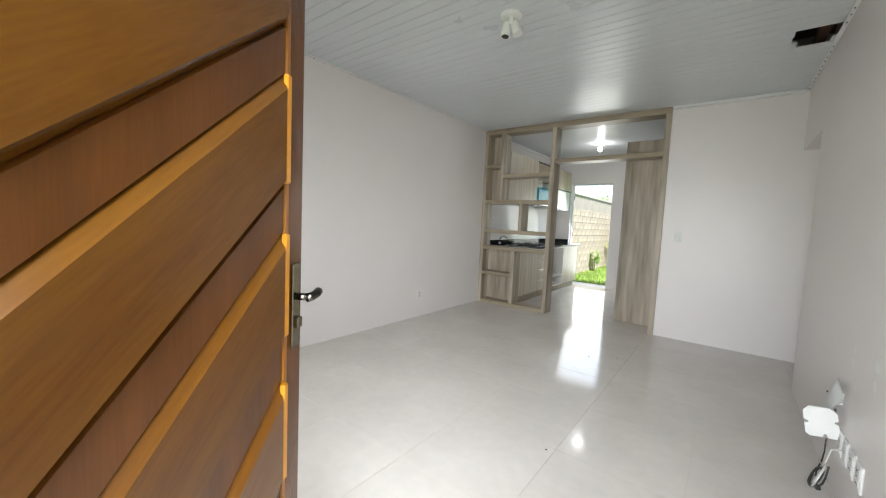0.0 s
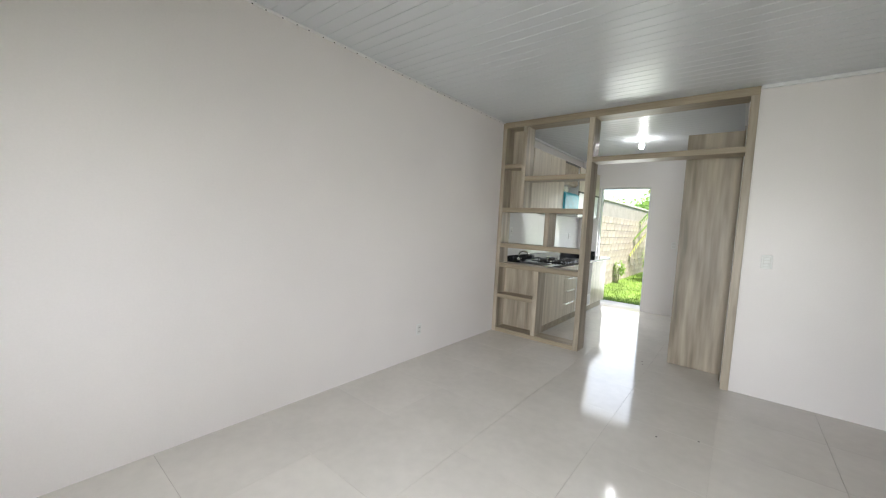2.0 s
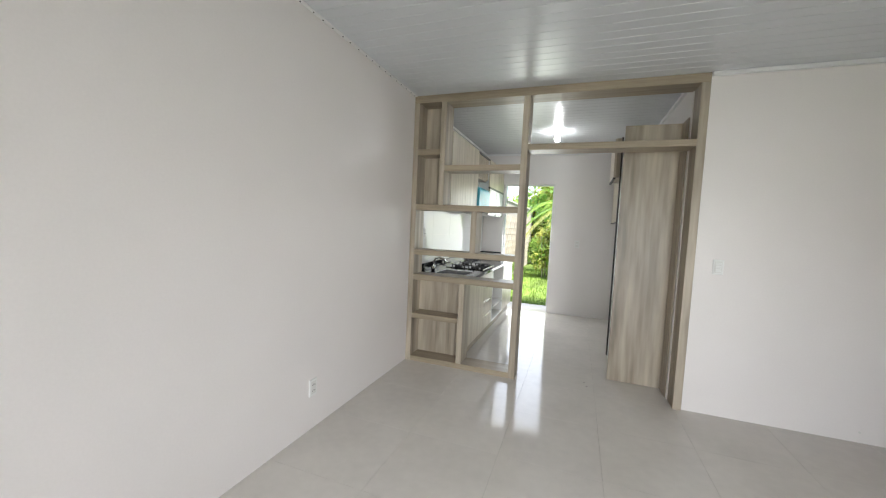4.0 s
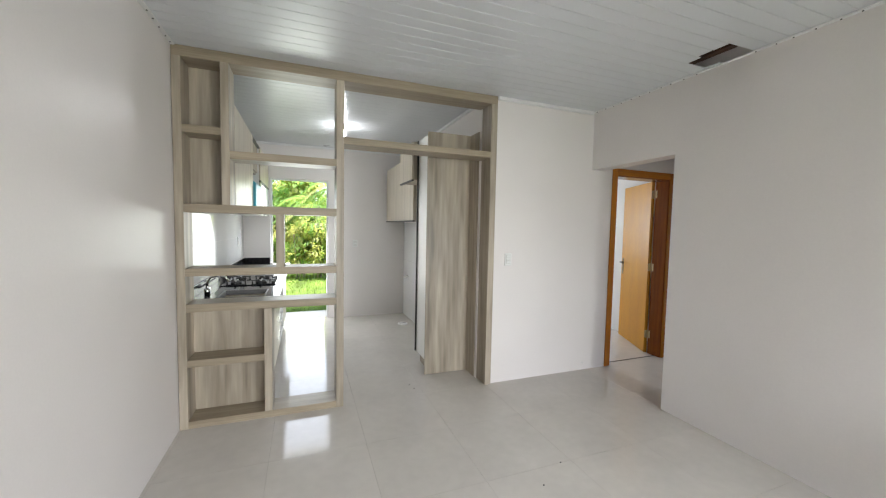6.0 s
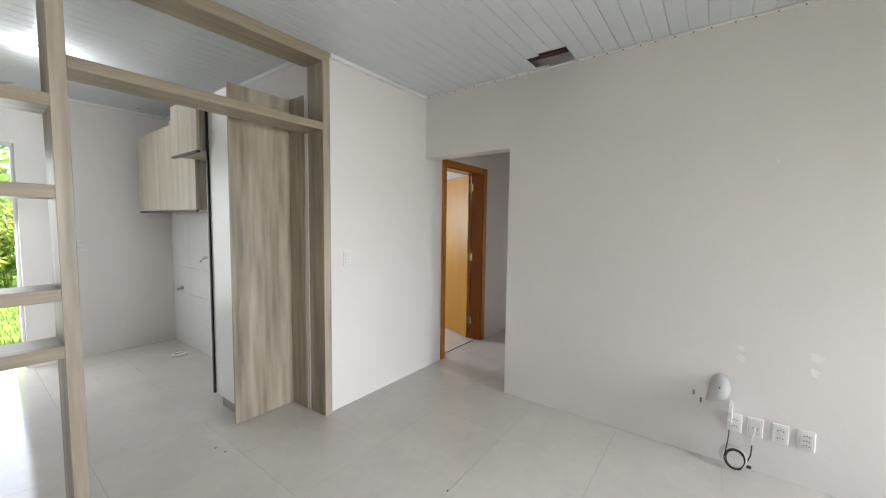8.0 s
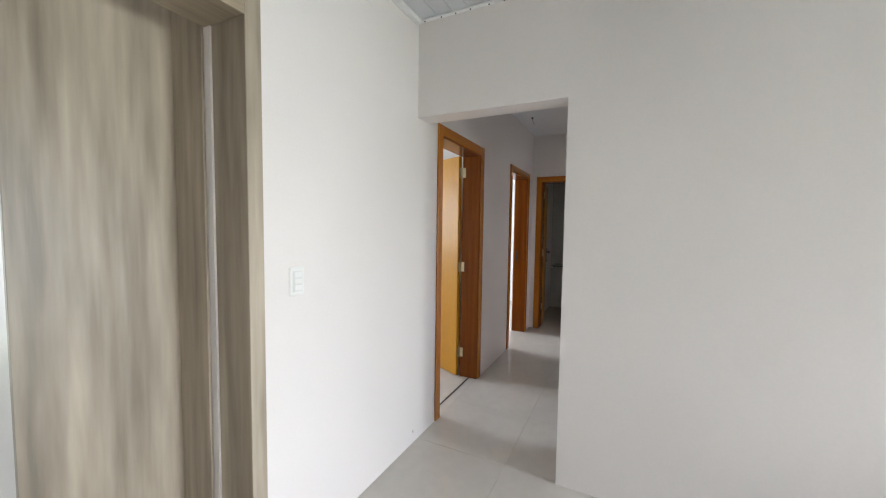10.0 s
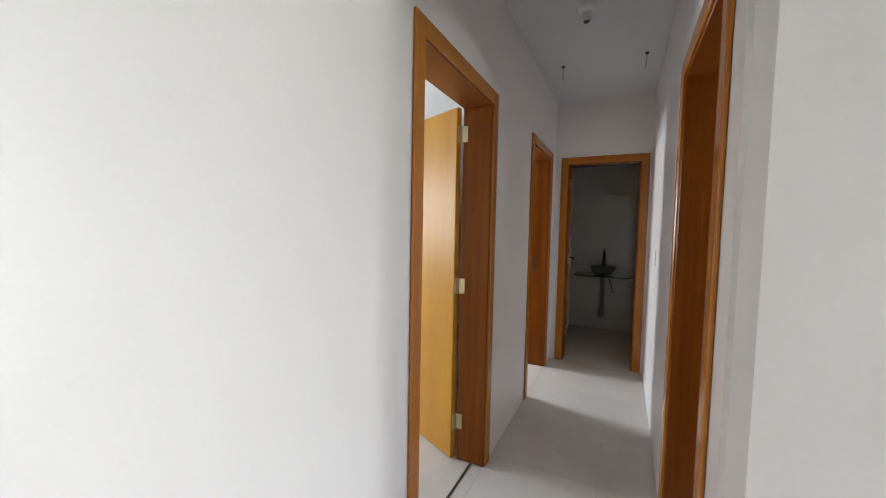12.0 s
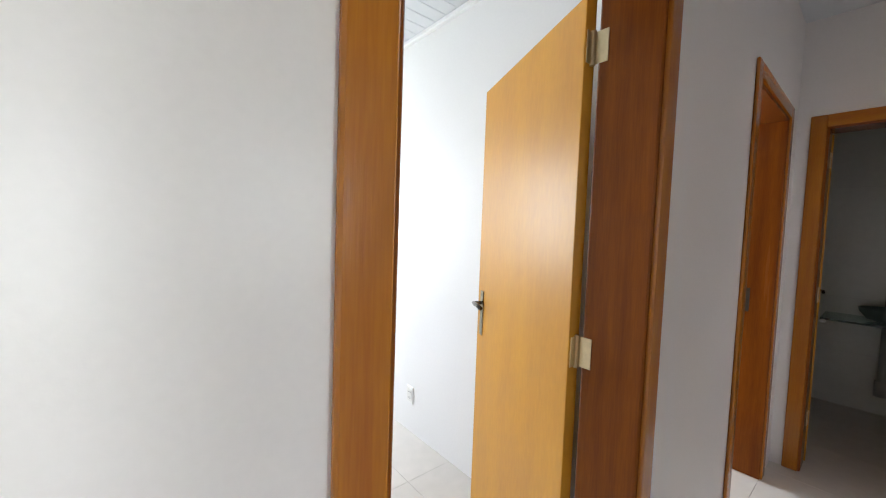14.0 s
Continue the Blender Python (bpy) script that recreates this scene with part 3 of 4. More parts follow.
for y0, y1 in ((1.452, 1.47), (2.182, 2.2)):
    part("side", box(0.004, 0.58, y0, y1, 0.14, 0.845, 0.001), MELAMINE, ov)
part("back", box(0.004, 0.02, 1.47, 2.182, 0.14, 0.845), MELAMINE, ov)
cabinet("base_cabinet", 0.004, 0.58, 2.202, 3.0, 0.12, 0.865, 1, 2, "pale wood-look base cabinet beside the garden door", group="base cabinets")
tagged(link("plinth", box(0.004, 0.53, 0.21, 3.0, 0, 0.119), LAM_H), "wood-look plinth under the kitchen cabinets", "plinth")

# worktop with a cut-out for the sink
def worktop():
    t = thing("worktop", (0.3, 1.6, 0.866), "polished black granite worktop with upstand", "worktop")
    sx0, sx1, sy0, sy1 = 0.20, 0.53, 0.26, 0.58
    for nm, (x0, x1, y0, y1) in (("slab", (0.004, 0.64, 0.205, sy0)), ("slab", (0.004, 0.64, sy1, 3.02)), ("slab", (0.004, sx0, sy0, sy1)), ("slab", (sx1, 0.64, sy0, sy1))):
        part(nm, box(x0, x1, y0, y1, 0.868, 0.9), GRANITE, t)
    part("upstand", box(0.006, 0.026, 0.205, 3.02, 0.9, 0.985, 0.002), GRANITE, t)
    part("upstand", box(0.026, 0.36, 3.0, 3.02, 0.9, 0.985, 0.002), GRANITE, t)
    s = thing("kitchen_sink", (0.355, 0.445, 0.7), "stainless steel sink bowl set in the granite", "sink")
    part("rim", add_box(add_box(add_box(box(sx0 - 0.012, sx1 + 0.012, sy0 - 0.012, sy0, 0.9, 0.903), sx0 - 0.012, sx1 + 0.012, sy1, sy1 + 0.012, 0.9, 0.903), sx0 - 0.012, sx0, sy0, sy1, 0.9, 0.903), sx1, sx1 + 0.012, sy0, sy1, 0.9, 0.903), SHADED_STEEL, s)
    b = bmesh.new()
    c0 = [(sx0, sy0), (sx1, sy0), (sx1, sy1), (sx0, sy1)]
    top = [b.verts.new((x, y, 0.9)) for x, y in c0]
    bot = [b.verts.new((x + (0.03 if x == sx0 else -0.03), y + (0.03 if y == sy0 else -0.03), 0.70)) for x, y in c0]
    b.faces.new(bot)
    for i in range(4):
        b.faces.new((top[i], top[(i + 1) % 4], bot[(i + 1) % 4], bot[i]))
    part("bowl", b, SHADED_STEEL, s)
    part("drain", cyl((0.37, 0.445, 0.701), (0.37, 0.445, 0.706), 0.03), CHROME, s)
    f = thing("kitchen_tap", (0.1, 0.45, 0.9), "chrome swan-neck kitchen tap", "tap")
    part("base", cyl((0.09, 0.45, 0.9), (0.09, 0.45, 0.95), 0.022), CHROME, f, "", True)
    part("spout", tube([(0.09, 0.45, 0.94), (0.09, 0.45, 1.0), (0.11, 0.45, 1.04), (0.16, 0.45, 1.055), (0.22, 0.45, 1.04), (0.25, 0.45, 1.0)], 0.011, 10), CHROME, f, "", True)
    part("lever", box(0.08, 0.10, 0.47, 0.53, 0.935, 0.947, 0.003), CHROME, f)


worktop()


def cooktop():
    t = thing("cooktop", (0.33, 1.17, 0.9), "black glass gas cooktop with cast pan supports", "cooktop")
    part("glass_plate", box(0.10, 0.58, 0.85, 1.47, 0.9, 0.908, 0.002), GRANITE, t)
    for x, y in ((0.22, 1.0), (0.44, 1.0), (0.22, 1.32), (0.44, 1.32)):
        part("burner", revolve([(0.05, 0), (0.05, 0.012), (0.035, 0.016), (0.03, 0.024), (0.0, 0.025)][:4], (x, y, 0.908)), DARKP, t)
        bm = bmesh.new()
        for dx, dy in ((0.09, 0.008), (0.008, 0.09)):
            add_box(bm, x - dx, x + dx, y - dy, y + dy, 0.924, 0.934, 0.002)
        for a, b in ((0.08, 0), (-0.08, 0), (0, 0.08), (0, -0.08)):
            add_box(bm, x + a - 0.006, x + a + 0.006, y + b - 0.006, y + b + 0.006, 0.908, 0.926)
        part("pan_support", bm, DARKP, t)
    for i in range(4):
        part("knob", cyl((0.55, 0.97 + i * 0.12, 0.908), (0.55, 0.97 + i * 0.12, 0.928), 0.018), DARKP, t)


cooktop()

# tall panel, tower and wall cabinets on the right of the kitchen
tw = thing("tall_cabinet", (2.2, 0.6, 0), "tall wood-look cabinet with a weathered grey-brown side panel", "cabinet")
part("side_panel", box(1.975, 2.436, 0.376, 0.394, 0.004, 2.42, 0.0015), LAM_V, tw)
part("filler_strip", box(2.428, 2.4385, 0.192, 0.376, 0.004, 2.42, 0.001), LAM_V, tw)
part("body", box(2.02, 2.436, 0.394, 0.775, 0.12, 2.41, 0.001), MELAMINE, tw)
part("plinth", box(2.05, 2.436, 0.394, 0.775, 0, 0.12), LAM_H, tw)
part("door", box(2.0, 2.018, 0.396, 0.760, 0.125, 2.408, 0.0015), MELAMINE, tw, "white front")
part("handle_profile", box(1.985, 2.018, 0.761, 0.777, 0.125, 2.408, 0.001), BLACK, tw, "black upright pull profile")
cabinet("over_fridge_cabinet", 1.93, 2.436, 0.779, 1.30, 2.0, 2.40, -1, 1, "pale wood-look cabinet over the fridge space", mark=True, group="wall cabinets")
cabinet("wall_cabinet", 2.10, 2.436, 1.31, 2.87, 1.57, 2.38, -1, 3, "pale wood-look wall cabinet with black pull profile", mark=True, group="wall cabinets")
sp = thing("laundry_tap", (2.436, 2.1, 0.95), "small chrome wall tap", "tap")
part("spout", tube([(2.438, 1.95, 1.08), (2.40, 1.95, 1.08), (2.36, 1.95, 1.07), (2.35, 1.95, 1.04)], 0.010), CHROME, sp, "", True)
part("handle", box(2.385, 2.415, 1.925, 1.975, 1.095, 1.105, 0.002), CHROME, sp)
wp = thing("waste_pipe_stub", (2.436, 2.75, 0.68), "short grey waste pipe stub in the tiled wall", "pipe")
part("pipe", tube([(2.438, 2.72, 0.68), (2.40, 2.72, 0.68), (2.36, 2.70, 0.665)], 0.02), PLASTIC_G, wp, "", True)
fd = thing("floor_drain", (2.25, 2.33, 0), "round white floor drain cover with dark slot", "drain")
part("cover", revolve([(0.075, 0.001), (0.075, 0.012), (0.06, 0.018), (0.02, 0.018)], (2.25, 2.33, 0)), PLASTIC, fd)
part("slot", box(2.20, 2.30, 2.322, 2.338, 0.0185, 0.021), DARKP, fd)

# splashback tiles of the left wall: glossy white, large
def tile_row(parent, axis, c, proud, a0, a1, z0, z1, w, h, material, gap=0.002):
    a = a0
    while a < a1 - 0.01:
        b = min(a + w, a1)
        z = z0
        while z < z1 - 0.01:
            t = min(z + h, z1)
            lo, hi = min(c, c + proud), max(c, c + proud)
            bm = box(lo, hi, a + gap / 2, b - gap / 2, z + gap / 2, t - gap / 2) if axis == "y" else box(a + gap / 2, b - gap / 2, lo, hi, z + gap / 2, t - gap / 2)
            part("tile", bm, material, parent)
            z = t
        a = b


def find(name):
    return bpy.data.objects[name]


# kitchen ceiling lamp
kl = thing("kitchen_ceiling_lamp", (1.29, 1.6, 2.6), "white round ceiling lamp with a lit bulb", "ceiling lamp")
part("rose", revolve([(0.055, 0), (0.055, -0.012), (0.03, -0.02)], (1.29, 1.6, H)), PLASTIC, kl)
part("socket", cyl((1.29, 1.6, H - 0.02), (1.29, 1.6, H - 0.055), 0.022), PLASTIC, kl)
part("bulb", ball((1.29, 1.6, H - 0.092), 0.034, 0.034, 0.042), LAMP_ON, kl, "lit white bulb", True)

# living room ceiling lamp with two spot heads, unlit
ll = thing("ceiling_spot_lamp", (1.83, -2.71, 2.5), "white ceiling lamp holder with two bulb sockets, unlit", "ceiling lamp")
part("rose", revolve([(0.075, 0), (0.075, -0.012), (0.06, -0.02), (0.03, -0.022)], (1.83, -2.71, H)), PLASTIC, ll)
part("stem", cyl((1.83, -2.71, H - 0.02), (1.83, -2.71, H - 0.07), 0.018), PLASTIC, ll)
part("head", cyl((1.80, -2.71, H - 0.05), (1.795, -2.72, H - 0.14), 0.028, 0.034), PLASTIC, ll)
part("head", cyl((1.85, -2.70, H - 0.05), (1.88, -2.70, H - 0.14), 0.028, 0.034), PLASTIC_G, ll)
part("socket_opening", cyl((1.7945, -2.721, H - 0.136), (1.794, -2.722, H - 0.1415), 0.026), DARKP, ll)

# broken hole in the ceiling beside the right wall: rafters show in the roof space
hp = thing("roof_batten", (3.5, -1.3, H + 0.05), "brown timber battens showing in the hole of the ceiling", "batten")
part("batten", box(3.53, 3.59, -2.2, -0.4, H + 0.05, H + 0.11, 0.002), HOLE, hp)
part("batten", box(3.2, 3.26, -2.2, -0.4, H + 0.08, H + 0.14, 0.002), HOLE, hp)
part("board", box(3.15, 3.649, -1.75, -0.9, H + 0.15, H + 0.165), HOLE, hp)


# ---- sockets, switches, cables ----
def plate(name, m, label, holes, w=0.075, h=0.118, group=""):
    """A wall plate in its own space: x across, z up, y out of the wall."""
    t = thing(name, tuple(m.translation), label, "socket" if "outlet" in name else "switch", group)

    def put(nm, bm, material, parent=t):
        bmesh.ops.transform(bm, matrix=m, verts=bm.verts)
        return part(nm, bm, material, parent)

    put("cover", box(-w / 2, w / 2, 0, 0.009, -h / 2, h / 2, 0.004), PLASTIC)
    put("insert", box(-w / 2 + 0.013, w / 2 - 0.013, 0.009, 0.0115, -h / 2 + 0.016, h / 2 - 0.016, 0.001), PLASTIC_G)
    for z in holes:
        if "outlet" in name:
            q = bmesh.new()
            add_box(q, -0.021, 0.021, 0.0115, 0.0125, z - 0.007, z + 0.007, 0.0004)
            put("socket_face", q, PLASTIC_G)
            for dx in (-0.011, 0, 0.011):
                put("pin_hole", cyl((dx, 0.012, z + (0.003 if dx == 0 else -0.001)), (dx, 0.0132, z + (0.003 if dx == 0 else -0.001)), 0.0033, seg=8), DARKP)
        else:
            put("rocker", box(-0.02, 0.02, 0.0115, 0.016, z - 0.011, z + 0.011, 0.002), PLASTIC)
    return t


ON_LEFT = lambda y, z: pose(0, y, z, 0, 0, -90)
ON_RIGHT = lambda y, z: pose(3.65, y, z, 0, 0, 90)
plate("wall_outlet", ON_LEFT(-1.468, 0.292), "white double wall outlet low on the wall", (0.02, -0.02))
plate("wall_outlet", ON_LEFT(-4.251, 0.276), "white wall outlet low on the wall", (0.0,))
plate("wall_outlet", pose(0.007, 0.33, 1.32, 0, 0, -90), "white wall outlet on the kitchen tiles", (0.0,))
plate("wall_outlet", pose(0.007, 2.55, 1.25, 0, 0, -90), "white wall outlet on the kitchen tiles", (0.0,))
plate("wall_outlet", pose(5.2, 1.64, 0.26, 0, 0, 90), "white wall outlet low on the bedroom wall", (0.02, -0.02))
plate("light_switch", pose(2.674, 0, 1.197, 0, 0, 180), "white light switch with three rockers", (0.027, 0.0, -0.027))
plate("light_switch", pose(5.96, -0.9, 1.2, 0, 0, 0), "white light switch beside the door", (0.0,))
plate("light_switch", pose(1.62, 3.03, 1.2, 0, 0, 180), "white switch beside the garden door", (0.0,))
for i, (y, hs) in enumerate(((-2.49, (0.02, -0.02)), (-2.587, (0.0,)), (-2.70, (0.022, -0.022)), (-2.81, (0.027, 0.0, -0.027)))):
    plate("wall_outlet", ON_RIGHT(y, 0.275), "white wall outlet in a row of four", hs, group="row of outlets")


def router():
    t = thing("wall_router", (3.64, -2.42, 0.36), "white plastic router bracket with a pale flap and plug box", "router")
    # a curved sheet standing a little off the wall
    bm = bmesh.new()
    grid = []
    for i in range(13):
        u = i / 12
        col = []
        for j in range(9):
            v = j / 8
            y = -2.335 - 0.105 * u - 0.028 * v
            top = 0.47 + 0.10 * math.sin(math.pi * min(1, u * 0.92 + 0.12)) ** 0.5
            z = 0.385 + 0.03 * u + (top - 0.385 - 0.03 * u) * v
            x = 3.612 + 0.03 * v * v - 0.018 * math.sin(math.pi * u)
            col.append(bm.verts.new((x, y, z)))
        grid.append(col)
    for a, b in zip(grid, grid[1:]):
        for j in range(8):
            bm.faces.new((a[j], b[j], b[j + 1], a[j + 1]))
    bmesh.ops.solidify(bm, geom=bm.faces[:], thickness=0.004)
    part("flap", bm, PLASTIC, t, "pale curved plastic flap", True)
    part("flap_screw", cyl((3.590, -2.405, 0.49), (3.5965, -2.405, 0.49), 0.004, seg=8), DARKP, t)
    part("flap_mount", box(3.63, 3.65, -2.42, -2.39, 0.44, 0.50, 0.002), PLASTIC, t)
    # a notched plate that stands out from the wall
    out = [(0.0, 0.02), (0.015, 0.0), (0.05, 0.0), (0.055, 0.02), (0.065, 0.02), (0.07, 0.0), (0.125, 0.0), (0.14, 0.015), (0.14, 0.07), (0.122, 0.075),
           (0.122, 0.085), (0.14, 0.09), (0.14, 0.14), (0.115, 0.168), (0.03, 0.168), (0.0, 0.14), (0.0, 0.10), (0.016, 0.095), (0.016, 0.085), (0.0, 0.08)]
    bm = bmesh.new()
    m = pose(3.648, -2.472, 0.285, 0, -10, -5) @ Matrix.Diagonal((0.88, 1, 0.88, 1))
    fr = [bm.verts.new(m @ Vector((-p, -0.008, q))) for p, q in out]
    bk = [bm.verts.new(m @ Vector((-p, 0.008, q))) for p, q in out]
    bm.faces.new(fr)
    bm.faces.new(bk[::-1])
    for i in range(len(out)):
        j = (i + 1) % len(out)
        bm.faces.new((fr[i], fr[j], bk[j], bk[i]))
    part("notched_plate", bm, PLASTIC, t, "white notched plastic plate")
    c = thing("cable_coil", (3.6, -2.51, 0.0), "loose coil of black and white cables", "cable")
    co, cw = bmesh.new(), bmesh.new()
    pts, ptw = [], []
    for i in range(90):
        a = 2 * math.pi * i / 30
        r = 0.048 + 0.005 * math.sin(a * 0.37)
        pts.append((3.575 + 0.02 * math.sin(a) + 0.004 * math.cos(a / 3), -2.50 + r * math.cos(a), 0.078 + r * math.sin(a)))
        ptw.append((3.585 + 0.025 * math.cos(a * 1.02), -2.492 + (r + 0.012) * math.cos(a + 1), 0.086 + (r + 0.012) * math.sin(a + 1)))
    part("black_loop", add_tube(co, pts, 0.0034, 6), DARKP, c, "black cable loops", True)
    part("white_loop", add_tube(cw, ptw[:62], 0.0032, 6), CABLE_W, c, "white cable loops", True)
    part("black_lead", tube([(3.60, -2.465, 0.27), (3.60, -2.464, 0.2), (3.595, -2.458, 0.14), (3.585, -2.452, 0.1), (3.58, -2.46, 0.06)], 0.003, 6), DARKP, c, "", True)
    part("white_lead", tube([(3.636, -2.587, 0.28), (3.60, -2.585, 0.27), (3.59, -2.57, 0.20), (3.59, -2.52, 0.155), (3.585, -2.48, 0.15)], 0.0035, 6), CABLE_W, c, "", True)
    part("grey_lead", tube([(3.60, -2.575, 0.18), (3.595, -2.572, 0.12), (3.59, -2.56, 0.08), (3.58, -2.54, 0.05)], 0.004, 6), DARKP, c, "", True)
    part("plug", box(3.565, 3.585, -2.578, -2.543, 0.048, 0.063, 0.004), DARKP, c)


router()
for y, z in ((-2.275, 0.405), (-2.315, 0.365)):
    hook = thing("wall_plug", (3.65, y, z), "small grey wall plug beside the router bracket", "wall plug", "plugs beside the router")
    part("plug", box(3.642, 3.651, y - 0.006, y + 0.006, z - 0.016, z + 0.016, 0.002), PIPE, hook)


# ---- wall tiles, trims, small marks ----
wl, wr = find("wall_left"), find("wall_kitchen_right")
tile_row(wl, "y", 0.0, 0.006, 0.0, 3.03, 0.99, 1.615, 0.606, 0.3125, WALL_TILE)
tile_row(wr, "y", 2.44, -0.006, 0.85, 3.03, 0.002, 1.55, 0.545, 0.31, WALL_TILE)
tile_row(find("wall_bathroom_far"), "y", 8.45, -0.006, -1.05, 0.0, 0.002, 2.66, 0.605, 0.47, BATH_TILE)


def trim(name, x0, x1, y0, y1, z0, z1):
    tagged(link(name, box(x0, x1, y0, y1, z0, z1, 0.003), PVC_TRIM), "white PVC ceiling edge strip", "trim", kind="structure")


trim("trim_1", 0.001, 0.03, -5.24, 0.0, H - 0.010, H - 0.001)
trim("trim_2", 3.62, 3.649, -5.24, 0.0, H - 0.010, H - 0.001)
trim("trim_3", 2.515, 3.62, -0.035, -0.001, H - 0.03, H - 0.001)
trim("trim_4", 0.001, 0.03, 0.2, 3.029, H - 0.03, H - 0.001)
trim("trim_5", 0.03, 2.44, 3.0, 3.029, H - 0.03, H - 0.001)
trim("trim_6", 2.41, 2.439, 0.2, 3.0, H - 0.03, H - 0.001)
trim("trim_7", 5.17, 5.199, 0.17, 3.34, 2.64, 2.669)
screws = bmesh.new()
for i in range(52):
    for x in (0.016, 3.634):
        y = -5.16 + i * 0.1 + 0.008 * math.sin(i * 2.3 + x)
        if not (x > 1 and -1.45 < y < -1.15):
            add_cyl(screws, (x, y, H - 0.014), (x, y, H - 0.0095), 0.0045, seg=6)
tagged(link("ceiling_screws", screws, DARKP), "row of small dark screw heads along the ceiling edge", "screw", kind="stuff")
def wall_patch(y, z, r):
    bm = bmesh.new()
    rings = []
    for x, k in ((3.651, 0.7), (3.6495, 0.66), (3.6492, 0.5)):
        rings.append([bm.verts.new((x, y + k * r * (1 + 0.25 * math.sin(3 * a + y * 7)) * math.cos(a), z + k * r * (1.1 + 0.3 * math.sin(2 * a + z * 9)) * math.sin(a))) for a in [q * math.pi / 12 for q in range(24)]])
    for p, q in zip(rings, rings[1:]):
        for i in range(24):
            bm.faces.new((p[i], p[(i + 1) % 24], q[(i + 1) % 24], q[i]))
    bm.faces.new(rings[-1])
    tagged(link("filler_patch", bm, FILLER), "white filler patch over an old wall fixing", "filler patch", "filler patches")


for y, z, r in ((-2.50, 0.744, 0.026), (-2.501, 0.68, 0.032), (-2.825, 0.755, 0.040), (-2.821, 0.67, 0.028), (-2.603, 1.857, 0.012)):
    wall_patch(y, z, r)

# hall ceiling: lamp box and two hanging wire ends
hl = thing("hall_lamp_box", (5.18, -0.43, 2.6), "white unlit lamp holder on the hall ceiling", "ceiling lamp")
part("rose", revolve([(0.05, 0), (0.05, -0.02), (0.035, -0.03)], (5.18, -0.43, H + 0.01)), PLASTIC, hl)
part("socket", cyl((5.18, -0.43, H - 0.02), (5.18, -0.43, H - 0.07), 0.024, 0.028), PLASTIC_G, hl)
part("socket_opening", cyl((5.18, -0.43, H - 0.068), (5.18, -0.43, H - 0.073), 0.018), DARKP, hl)
for y, dy in ((-0.187, 0.03), (-0.777, 0.0)):
    w = thing("ceiling_wire", (5.94, y, 2.66), "short grey wire end lying along the ceiling", "wire", "wire ends")
    part("wire", tube([(5.94, y, H + 0.006), (5.98, y + dy * 0.3, H - 0.004), (6.12, y + dy, H - 0.002), (6.22, y + dy * 1.4, H + 0.004)], 0.004, 6), PIPE, w)
    part("tip", cyl((5.93, y, H + 0.009), (5.935, y, H - 0.006), 0.012, seg=8), DARKP, w)

# crumbs of debris left on the floor
for x, y in ((2.38, -1.22), (2.15, -1.36), (1.77, 0.2), (1.79, 0.11), (2.42, -3.09)):
    tagged(link("debris", ball((x, y, 0.003), 0.007, 0.005, 0.003, 6), DARKP), "tiny dark crumb of debris on the tiles", "debris", "crumbs on the floor")

sc = thing("wall_plug", (3.62, 0, 0.077), "small grey wall plug in the white wall", "wall plug")
part("plug", cyl((3.62, 0.001, 0.077), (3.62, -0.006, 0.077), 0.008, seg=10), PLASTIC_G, sc)

# ---- bathroom ----
bs = thing("wash_basin", (8.2, -0.44, 0.8), "glass vessel basin on a dark glass shelf", "basin")
part("shelf", box(7.99, 8.44, -0.80, -0.09, 0.785, 0.80, 0.003), GLASS_G, bs, "dark green glass shelf")
part("bowl", revolve([(0.05, 0.0), (0.11, 0.02), (0.15, 0.07), (0.16, 0.105), (0.152, 0.105), (0.14, 0.072), (0.10, 0.03), (0.03, 0.015)], (8.2, -0.44, 0.80)), BASIN, bs, "greenish glass bowl", True)
part("trap", tube([(8.2, -0.44, 0.785), (8.2, -0.44, 0.4), (8.2, -0.44, 0.3), (8.23, -0.44, 0.24), (8.28, -0.44, 0.26), (8.31, -0.44, 0.33), (8.43, -0.44, 0.36)], 0.026, 10), PIPE, bs, "grey waste trap", True)
part("trap_bottle", cyl((8.2, -0.44, 0.22), (8.2, -0.44, 0.34), 0.038), PIPE, bs, "", True)
part("hose", tube([(8.26, -0.50, 0.785), (8.27, -0.55, 0.65), (8.33, -0.57, 0.55), (8.43, -0.58, 0.55)], 0.008, 8), STEEL, bs, "", True)
for y in (-0.78, -0.11):
    br = part("bracket", cyl((7.985, y, 0.775), (8.44, y, 0.775), 0.011), CHROME, bs, "chrome bracket", True)
    # white ball stands in for the bright highlight on the chrome end
    part("highlight_cap", ball((7.975, y, 0.778), 0.016, 0.02, 0.016, 12), PLASTIC, br, "white ball standing in for the highlight at the bracket end", True)
tp = thing("basin_tap", (8.38, -0.44, 0.8), "dark chrome tall basin tap", "tap")
part("body", cyl((8.38, -0.44, 0.80), (8.38, -0.44, 1.10), 0.019), DARKCHROME, tp, "", True)
part("spout", tube([(8.38, -0.44, 1.05), (8.33, -0.44, 1.06), (8.27, -0.44, 1.04)], 0.013), DARKCHROME, tp, "", True)
part("lever", box(8.36, 8.40, -0.448, -0.432, 1.10, 1.15, 0.003), DARKCHROME, tp)
plate("wall_outlet", pose(8.444, -0.49, 1.94, 0, 90, 90), "white cover plate high on the bathroom tiles", ())

